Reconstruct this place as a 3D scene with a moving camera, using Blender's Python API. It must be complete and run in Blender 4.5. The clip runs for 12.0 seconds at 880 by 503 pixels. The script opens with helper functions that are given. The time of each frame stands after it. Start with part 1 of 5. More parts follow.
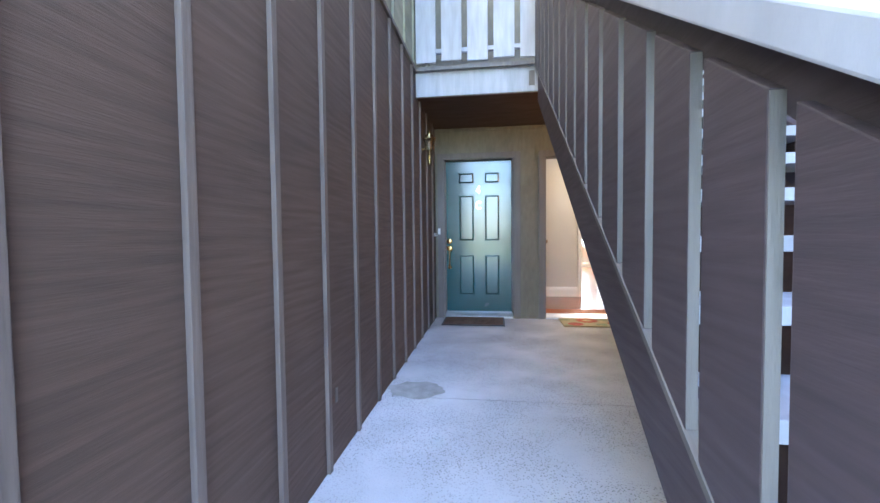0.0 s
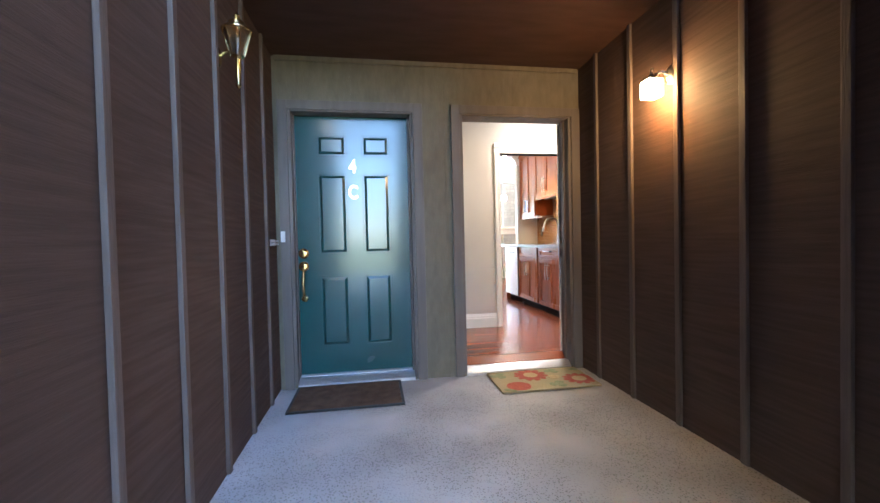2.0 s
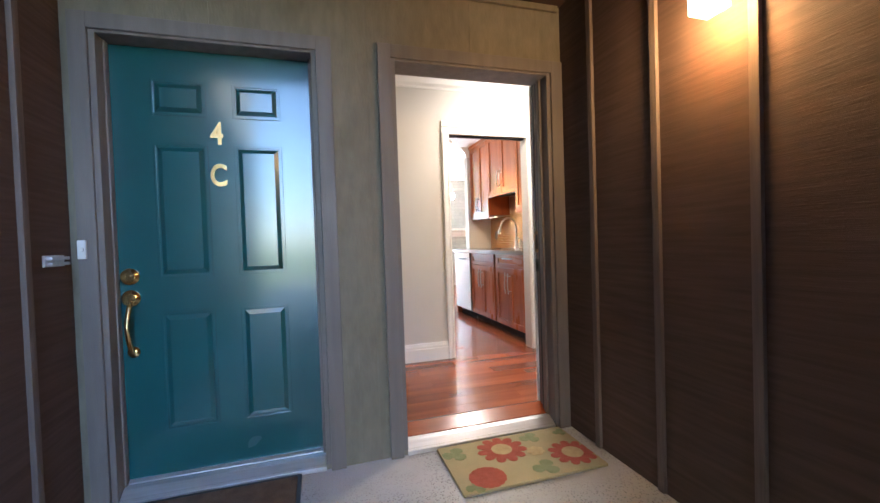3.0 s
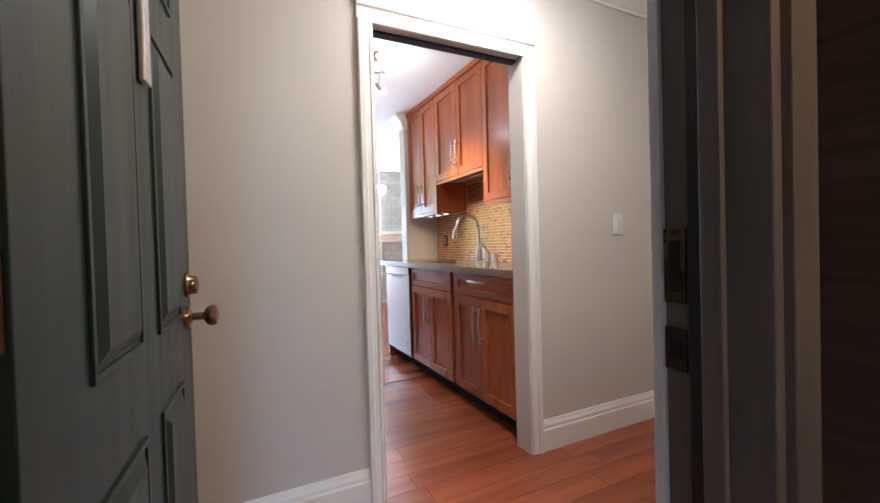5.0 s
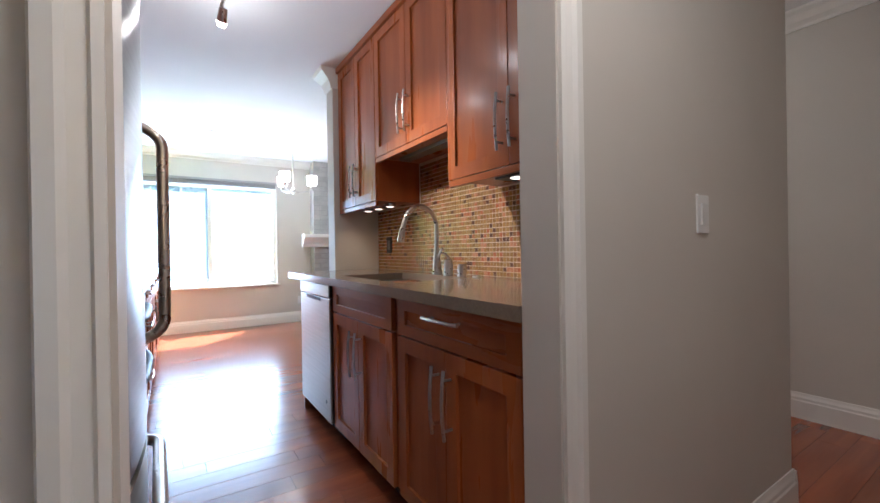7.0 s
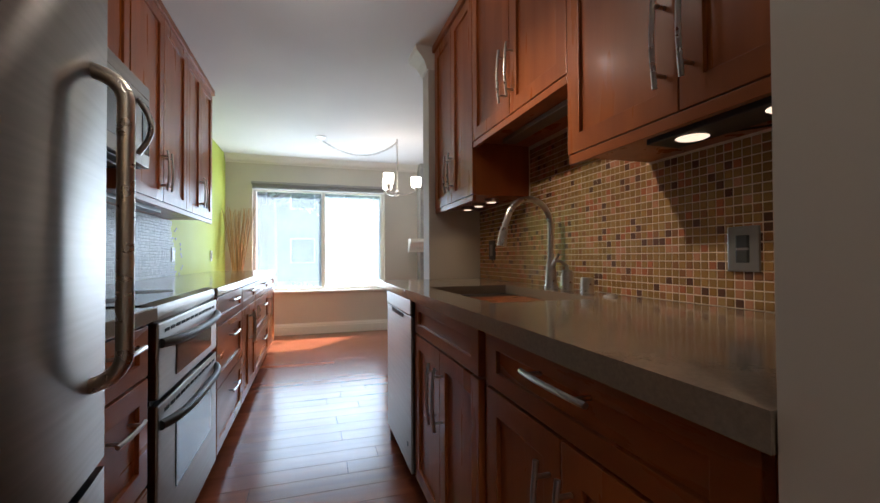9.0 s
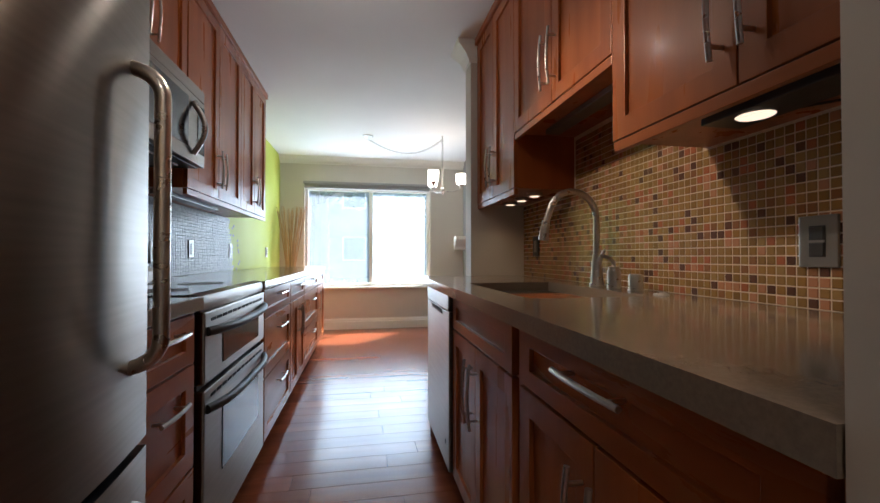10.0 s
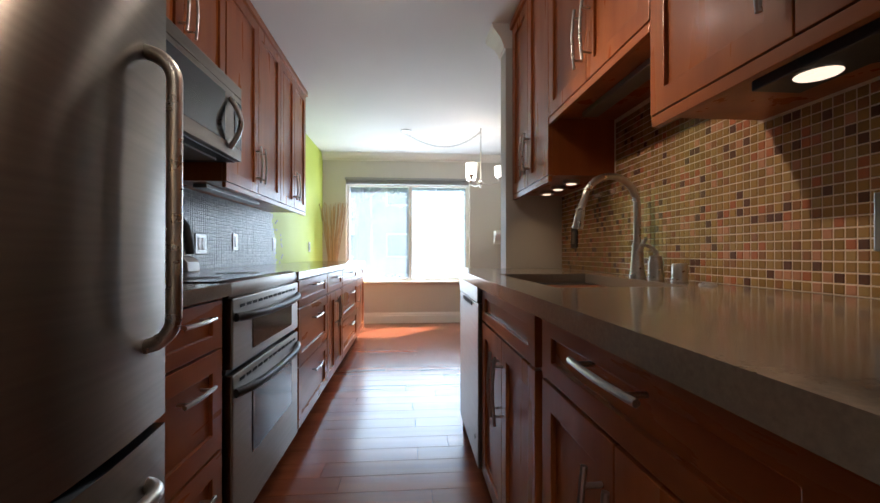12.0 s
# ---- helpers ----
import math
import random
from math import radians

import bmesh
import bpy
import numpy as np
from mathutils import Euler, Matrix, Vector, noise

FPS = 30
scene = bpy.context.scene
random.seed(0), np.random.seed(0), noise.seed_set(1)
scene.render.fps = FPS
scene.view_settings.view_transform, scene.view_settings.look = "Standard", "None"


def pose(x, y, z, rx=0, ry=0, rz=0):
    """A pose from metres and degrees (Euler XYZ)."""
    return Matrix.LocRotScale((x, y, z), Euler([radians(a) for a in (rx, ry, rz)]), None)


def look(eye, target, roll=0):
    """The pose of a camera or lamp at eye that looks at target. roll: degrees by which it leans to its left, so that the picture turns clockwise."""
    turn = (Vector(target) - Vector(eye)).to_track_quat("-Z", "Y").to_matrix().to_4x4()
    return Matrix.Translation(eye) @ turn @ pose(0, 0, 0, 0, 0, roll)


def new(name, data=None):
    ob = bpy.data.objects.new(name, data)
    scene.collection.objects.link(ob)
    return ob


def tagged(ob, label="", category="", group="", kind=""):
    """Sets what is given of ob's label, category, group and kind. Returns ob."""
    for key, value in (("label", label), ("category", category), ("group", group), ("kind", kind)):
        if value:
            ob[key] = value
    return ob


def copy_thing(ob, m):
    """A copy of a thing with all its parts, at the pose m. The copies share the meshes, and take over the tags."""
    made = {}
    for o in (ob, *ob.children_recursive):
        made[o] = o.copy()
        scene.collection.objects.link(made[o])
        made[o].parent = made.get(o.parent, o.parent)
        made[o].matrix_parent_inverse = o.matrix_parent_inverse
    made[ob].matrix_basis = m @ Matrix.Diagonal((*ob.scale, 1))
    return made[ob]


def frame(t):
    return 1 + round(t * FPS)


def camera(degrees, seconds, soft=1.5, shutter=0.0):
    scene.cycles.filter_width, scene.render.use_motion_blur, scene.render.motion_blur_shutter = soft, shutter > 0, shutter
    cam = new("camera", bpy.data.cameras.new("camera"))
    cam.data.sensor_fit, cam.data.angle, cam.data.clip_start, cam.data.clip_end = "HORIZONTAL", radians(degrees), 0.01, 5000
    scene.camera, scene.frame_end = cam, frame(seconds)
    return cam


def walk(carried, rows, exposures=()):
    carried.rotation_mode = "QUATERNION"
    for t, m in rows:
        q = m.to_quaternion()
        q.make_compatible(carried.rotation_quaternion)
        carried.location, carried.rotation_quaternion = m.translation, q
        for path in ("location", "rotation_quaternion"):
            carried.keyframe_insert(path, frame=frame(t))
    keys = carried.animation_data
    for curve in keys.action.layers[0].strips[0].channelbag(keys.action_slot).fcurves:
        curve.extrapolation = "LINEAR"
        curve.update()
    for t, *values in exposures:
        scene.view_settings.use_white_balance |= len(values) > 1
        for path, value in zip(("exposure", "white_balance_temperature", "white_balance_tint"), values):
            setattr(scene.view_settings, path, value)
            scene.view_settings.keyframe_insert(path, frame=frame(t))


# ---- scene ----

cam = camera(94.3, 12.0)
PATH = [
    (0, (0.133, 0.173, 1.093), (-0.128, 2.154, 1.014), -0.6),
    (0.5, (0.049, 0.666, 1.056), (-0.09, 2.66, 0.994), -0.9),
    (1, (-0.017, 1.198, 1.031), (-0.04, 3.197, 0.991), -0.9),
    (1.5, (0.005, 1.764, 1.042), (0.204, 3.754, 1.003), -1.2),
    (2, (0.088, 2.352, 1.081), (0.404, 4.326, 1.034), -1.3),
    (2.5, (0.226, 2.902, 1.098), (0.772, 4.826, 1.061), -1.7),
    (3, (0.378, 3.421, 1.127), (0.951, 5.336, 1.081), -1.9),
    (3.2, (0.454, 3.615, 1.128), (1.003, 5.54, 1.085), -1.9),
    (5, (0.995, 5.216, 1.159), (1.879, 7.01, 1.126), -1.6),
    (5.5, (1.140, 5.486, 1.150), (2.056, 7.276, 1.125), -1.2),
    (6, (1.257, 5.726, 1.159), (2.307, 7.428, 1.151), -1.0),
    (6.5, (1.416, 5.99, 1.150), (2.518, 7.659, 1.142), -0.9),
    (8.3, (1.827, 6.648, 1.163), (2.685, 8.455, 1.187), -0.6),
    (8.5, (1.844, 6.668, 1.159), (2.61, 8.515, 1.184), -0.5),
    (9, (1.874, 6.691, 1.154), (2.468, 8.6, 1.185), -0.3),
    (9.5, (1.905, 6.708, 1.147), (2.361, 8.655, 1.175), -0.1),
    (10, (1.926, 6.712, 1.138), (2.289, 8.679, 1.163), 0.0),
    (10.5, (1.945, 6.72, 1.129), (2.244, 8.697, 1.15), 0.1),
    (11, (1.963, 6.726, 1.122), (2.214, 8.71, 1.139), 0.0),
    (11.5, (1.981, 6.737, 1.112), (2.185, 8.727, 1.126), 0.0),
    (12, (1.997, 6.749, 1.108), (2.148, 8.743, 1.118), -0.0),
]
EXPOSURE = [(0.0, 4.35, 5650, 10), (1.5, 4.27, 5550, 10), (3.2, 4.35, 5550, 10), (5.0, 3.85, 5050, 10), (6.5, 3.5, 4850, 10), (8.5, 1.8, 5700, 10), (12.0, 1.95, 5700, 10)]
walk(cam, [(t, look(eye, target, roll)) for t, eye, target, roll in PATH], EXPOSURE)

# ---- sky, sun, lamps of the place, added lamps ----
SUN_WAY = Vector((-0.5, -0.585, -1.0)).normalized()
world = bpy.data.worlds.new("sky")
scene.world = world
world.use_nodes = True
wn = world.node_tree
sky = wn.nodes.new("ShaderNodeTexSky")
sky.sky_type = "NISHITA"
sky.sun_disc = False
sky.sun_elevation = math.asin(-SUN_WAY.z)
sky.sun_rotation = math.atan2(-SUN_WAY.x, -SUN_WAY.y)
wn.links.new(sky.outputs[0], wn.nodes["Background"].inputs[0])
wn.nodes["Background"].inputs[1].default_value = 0.15


def lamp(name, kind, at, power, color=(1, 1, 1), size=0.05, size_y=None, to=None, spot=None):
    data = bpy.data.lights.new(name, kind)
    data.energy, data.color = power, color
    if kind == "AREA":
        data.size = size
        if size_y:
            data.shape, data.size_y = "RECTANGLE", size_y
    elif kind in ("POINT", "SPOT"):
        data.shadow_soft_size = size
    if spot:
        data.spot_size, data.spot_blend = radians(spot), 1.0
    ob = new(name, data)
    ob.matrix_world = look(at, to) if to else pose(*at)
    return ob


sun = lamp("sun", "SUN", (8, 20, 20), 5.0, (1, 0.95, 0.88), to=Vector((8, 20, 20)) + SUN_WAY)
sun.data.angle = radians(0.5)
WARM, SOFT = (1, 0.62, 0.28), (1, 0.86, 0.70)
lamp("window_daylight", "AREA", (1.985, 12.62, 1.42), 9.5, (0.76, 0.90, 1), 1.7, 1.35, to=(1.985, 11.0, 1.85))
lamp("porch_bulb", "POINT", (1.695, 4.508, 1.93), 1.15, (1, 0.52, 0.18), 0.04)
lamp("hall_bulb", "AREA", (2.0, 6.38, 2.385), 1.05, (1, 0.78, 0.57), 0.26)
for sx, sy, tx, ty, power, cone in ((1.98, 8.06, 1.50, 7.25, 12.0, 50), (1.66, 8.22, 2.96, 7.95, 14.0, 56), (1.80, 8.64, 1.7, 9.4, 3.0, 95)):
    lamp("track_bulb", "SPOT", (sx, sy, 2.255), power, (1, 0.78, 0.54), 0.03, to=(tx, ty, 1.2), spot=cone)
for sx, sy in ((1.98, 8.03), (1.80, 8.66)):
    lamp("bare_bulb", "POINT", (sx, sy, 2.28), 0.55, (1, 0.84, 0.66), 0.03)
for py in (7.25, 7.465, 8.72, 8.90, 9.08):
    lamp("puck_bulb", "SPOT", (2.77, py, 1.440), 0.22, (1, 0.68, 0.36), 0.03, to=(2.77, py, 0), spot=130)
# Unseen lamp added to brighten the passage.
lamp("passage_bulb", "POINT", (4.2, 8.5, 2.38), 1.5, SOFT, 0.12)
lamp("chandelier_bulb", "POINT", (2.82, 11.40, 2.05), 0.5, SOFT, 0.1)


# ---- materials ----
def mat(name, c1, c2=None, rough=0.5, metal=0.0, scale=(6, 6, 6), bump=0.15, fine=120.0, coat=0.0, rand=0.0, emit=0.0, spec=0.5, island=0.0, rvar=0.12, blot=0.18):
    m = bpy.data.materials.new(name)
    m.use_nodes = True
    nt = m.node_tree
    N, L = nt.nodes, nt.links
    b = N["Principled BSDF"]
    b.inputs["Roughness"].default_value, b.inputs["Metallic"].default_value = rough, metal
    b.inputs["Coat Weight"].default_value, b.inputs["Specular IOR Level"].default_value = coat, spec
    b.inputs["Coat Roughness"].default_value = 0.12
    c2 = c2 or tuple(0.8 * c for c in c1)
    tc, mp = N.new("ShaderNodeTexCoord"), N.new("ShaderNodeMapping")
    mp.inputs["Scale"].default_value = scale
    L.new(tc.outputs["Object"], mp.inputs["Vector"])
    vec = mp.outputs["Vector"]
    if rand or island:
        src = N.new("ShaderNodeObjectInfo").outputs["Random"] if rand else N.new("ShaderNodeNewGeometry").outputs["Random Per Island"]
        shift, mul = N.new("ShaderNodeVectorMath"), N.new("ShaderNodeMath")
        mul.operation, mul.inputs[1].default_value = "MULTIPLY", 40.0
        L.new(src, mul.inputs[0])
        L.new(vec, shift.inputs[0])
        L.new(mul.outputs[0], shift.inputs[1])
        vec = shift.outputs[0]
    n1, n2, n3 = (N.new("ShaderNodeTexNoise") for _ in range(3))
    for n, s, d in ((n1, 1.0, 8.0), (n2, 0.9, 3.0), (n3, fine / 10, 4.0)):
        n.inputs["Scale"].default_value, n.inputs["Detail"].default_value = s, d
    L.new(vec, n1.inputs["Vector"])
    L.new(tc.outputs["Object"], n2.inputs["Vector"])
    L.new(vec, n3.inputs["Vector"])
    ramp = N.new("ShaderNodeValToRGB")
    ramp.color_ramp.elements[0].position, ramp.color_ramp.elements[1].position = 0.3, 0.72
    ramp.color_ramp.elements[0].color, ramp.color_ramp.elements[1].color = (*c1, 1), (*c2, 1)
    L.new(n1.outputs["Fac"], ramp.inputs["Fac"])
    val = N.new("ShaderNodeHueSaturation")
    L.new(ramp.outputs["Color"], val.inputs["Color"])
    rng = N.new("ShaderNodeMapRange")
    rng.inputs["To Min"].default_value, rng.inputs["To Max"].default_value = 1 - blot, 1 + blot
    rng.inputs["From Min"].default_value, rng.inputs["From Max"].default_value = 0.3, 0.7
    L.new(n2.outputs["Fac"], rng.inputs["Value"])
    out = rng.outputs[0]
    if rand or island:
        r2, ml = N.new("ShaderNodeMapRange"), N.new("ShaderNodeMath")
        amount = rand or island
        r2.inputs["To Min"].default_value, r2.inputs["To Max"].default_value = 1 - amount, 1 + amount
        L.new(src, r2.inputs["Value"])
        ml.operation = "MULTIPLY"
        L.new(out, ml.inputs[0])
        L.new(r2.outputs[0], ml.inputs[1])
        out = ml.outputs[0]
    L.new(out, val.inputs["Value"])
    L.new(val.outputs["Color"], b.inputs["Base Color"])
    rr = N.new("ShaderNodeMapRange")
    rr.inputs["To Min"].default_value, rr.inputs["To Max"].default_value = max(0.02, rough - rvar), min(1, rough + rvar)
    L.new(n1.outputs["Fac"], rr.inputs["Value"])
    L.new(rr.outputs[0], b.inputs["Roughness"])
    if bump:
        bp = N.new("ShaderNodeBump")
        bp.inputs["Strength"].default_value, bp.inputs["Distance"].default_value = bump, 0.004
        L.new(n3.outputs["Fac"], bp.inputs["Height"])
        L.new(bp.outputs["Normal"], b.inputs["Normal"])
    if emit:
        L.new(val.outputs["Color"], b.inputs["Emission Color"])
        b.inputs["Emission Strength"].default_value = emit
    return m


def glass(name, tint=(1, 1, 1), rough=0.0):
    m = bpy.data.materials.new(name)
    m.use_nodes = True
    b = m.node_tree.nodes["Principled BSDF"]
    b.inputs["Base Color"].default_value = (*tint, 1)
    b.inputs["Transmission Weight"].default_value, b.inputs["Roughness"].default_value, b.inputs["IOR"].default_value = 1, rough, 1.45
    return m


def hazy_glass(name, haze):
    """Clear glass; an added sun-catching film imitates window glare, and the insect screen."""
    m = glass(name)
    nt = m.node_tree
    film, mix = nt.nodes.new("ShaderNodeBsdfTranslucent"), nt.nodes.new("ShaderNodeMixShader")
    film.inputs[0].default_value = (0.78, 0.90, 1, 1)
    mix.inputs[0].default_value = haze
    nt.links.new(nt.nodes["Principled BSDF"].outputs[0], mix.inputs[1])
    nt.links.new(film.outputs[0], mix.inputs[2])
    nt.links.new(mix.outputs[0], nt.nodes["Material Output"].inputs[0])
    return m


def mosaic_mat(name, colors, rough=0.14, island=True, coat=0.15):
    """Glass tiles: each piece takes its own colour of the blend."""
    m = mat(name, colors[0], rough=rough, bump=0.05, coat=coat, **({"island": 0.14} if island else {"rand": 0.14}))
    nt = m.node_tree
    ramp = next(n for n in nt.nodes if n.type == "VALTORGB")
    src = next(n for n in nt.nodes if n.type == ("NEW_GEOMETRY" if island else "OBJECT_INFO"))
    els = ramp.color_ramp.elements
    ramp.color_ramp.interpolation = "CONSTANT"
    while len(els) < len(colors):
        els.new(0.5)
    for i, c in enumerate(colors):
        els[i].position, els[i].color = i / len(colors), (*c, 1)
    nt.links.new(src.outputs["Random" if not island else "Random Per Island"], ramp.inputs["Fac"])
    return m


def concrete_mat():
    m = mat("exposed_concrete", (0.50, 0.49, 0.48), (0.33, 0.32, 0.31), rough=0.85, scale=(1.6, 1.6, 1.6), bump=0.5, fine=500, blot=0.22)
    nt = m.node_tree
    N, L = nt.nodes, nt.links
    v = N.new("ShaderNodeTexVoronoi")
    v.inputs["Scale"].default_value = 88
    tc = next(n for n in N if n.type == "TEX_COORD")
    L.new(tc.outputs["Object"], v.inputs["Vector"])
    thr, mask, mul = N.new("ShaderNodeValToRGB"), N.new("ShaderNodeTexNoise"), N.new("ShaderNodeMix")
    thr.color_ramp.elements[0].position, thr.color_ramp.elements[1].position = 0.12, 0.42
    thr.color_ramp.elements[0].color, thr.color_ramp.elements[1].color = (0.42, 0.41, 0.40, 1), (1, 1, 1, 1)
    L.new(v.outputs["Distance"], thr.inputs["Fac"])
    mask.inputs["Scale"].default_value = 1.6
    L.new(tc.outputs["Object"], mask.inputs["Vector"])
    mr = N.new("ShaderNodeMapRange")
    mr.inputs["From Min"].default_value, mr.inputs["From Max"].default_value = 0.36, 0.5
    L.new(mask.outputs["Fac"], mr.inputs["Value"])
    hs = next(n for n in N if n.type == "HUE_SAT")
    bsdf = N["Principled BSDF"]
    mul.data_type, mul.blend_type = "RGBA", "MULTIPLY"
    L.new(mr.outputs[0], mul.inputs[0])
    L.new(hs.outputs["Color"], mul.inputs[6])
    L.new(thr.outputs["Color"], mul.inputs[7])
    L.new(mul.outputs[2], bsdf.inputs["Base Color"])
    bp = N.new("ShaderNodeBump")
    bp.inputs["Strength"].default_value, bp.inputs["Distance"].default_value = 0.5, 0.004
    L.new(thr.outputs["Color"], bp.inputs["Height"])
    old = next(n for n in N if n.type == "BUMP" and n is not bp)
    L.new(old.outputs["Normal"], bp.inputs["Normal"])
    L.new(bp.outputs["Normal"], bsdf.inputs["Normal"])
    return m


def brushed(m):
    """Metal brushed sideways, so that its gloss stretches up and down."""
    nt = m.node_tree
    tan = nt.nodes.new("ShaderNodeTangent")
    tan.direction_type, tan.axis = "RADIAL", "Z"
    b = nt.nodes["Principled BSDF"]
    b.inputs["Anisotropic"].default_value, b.inputs["Anisotropic Rotation"].default_value = 1.0, 0.25
    nt.links.new(tan.outputs[0], b.inputs["Tangent"])
    return m


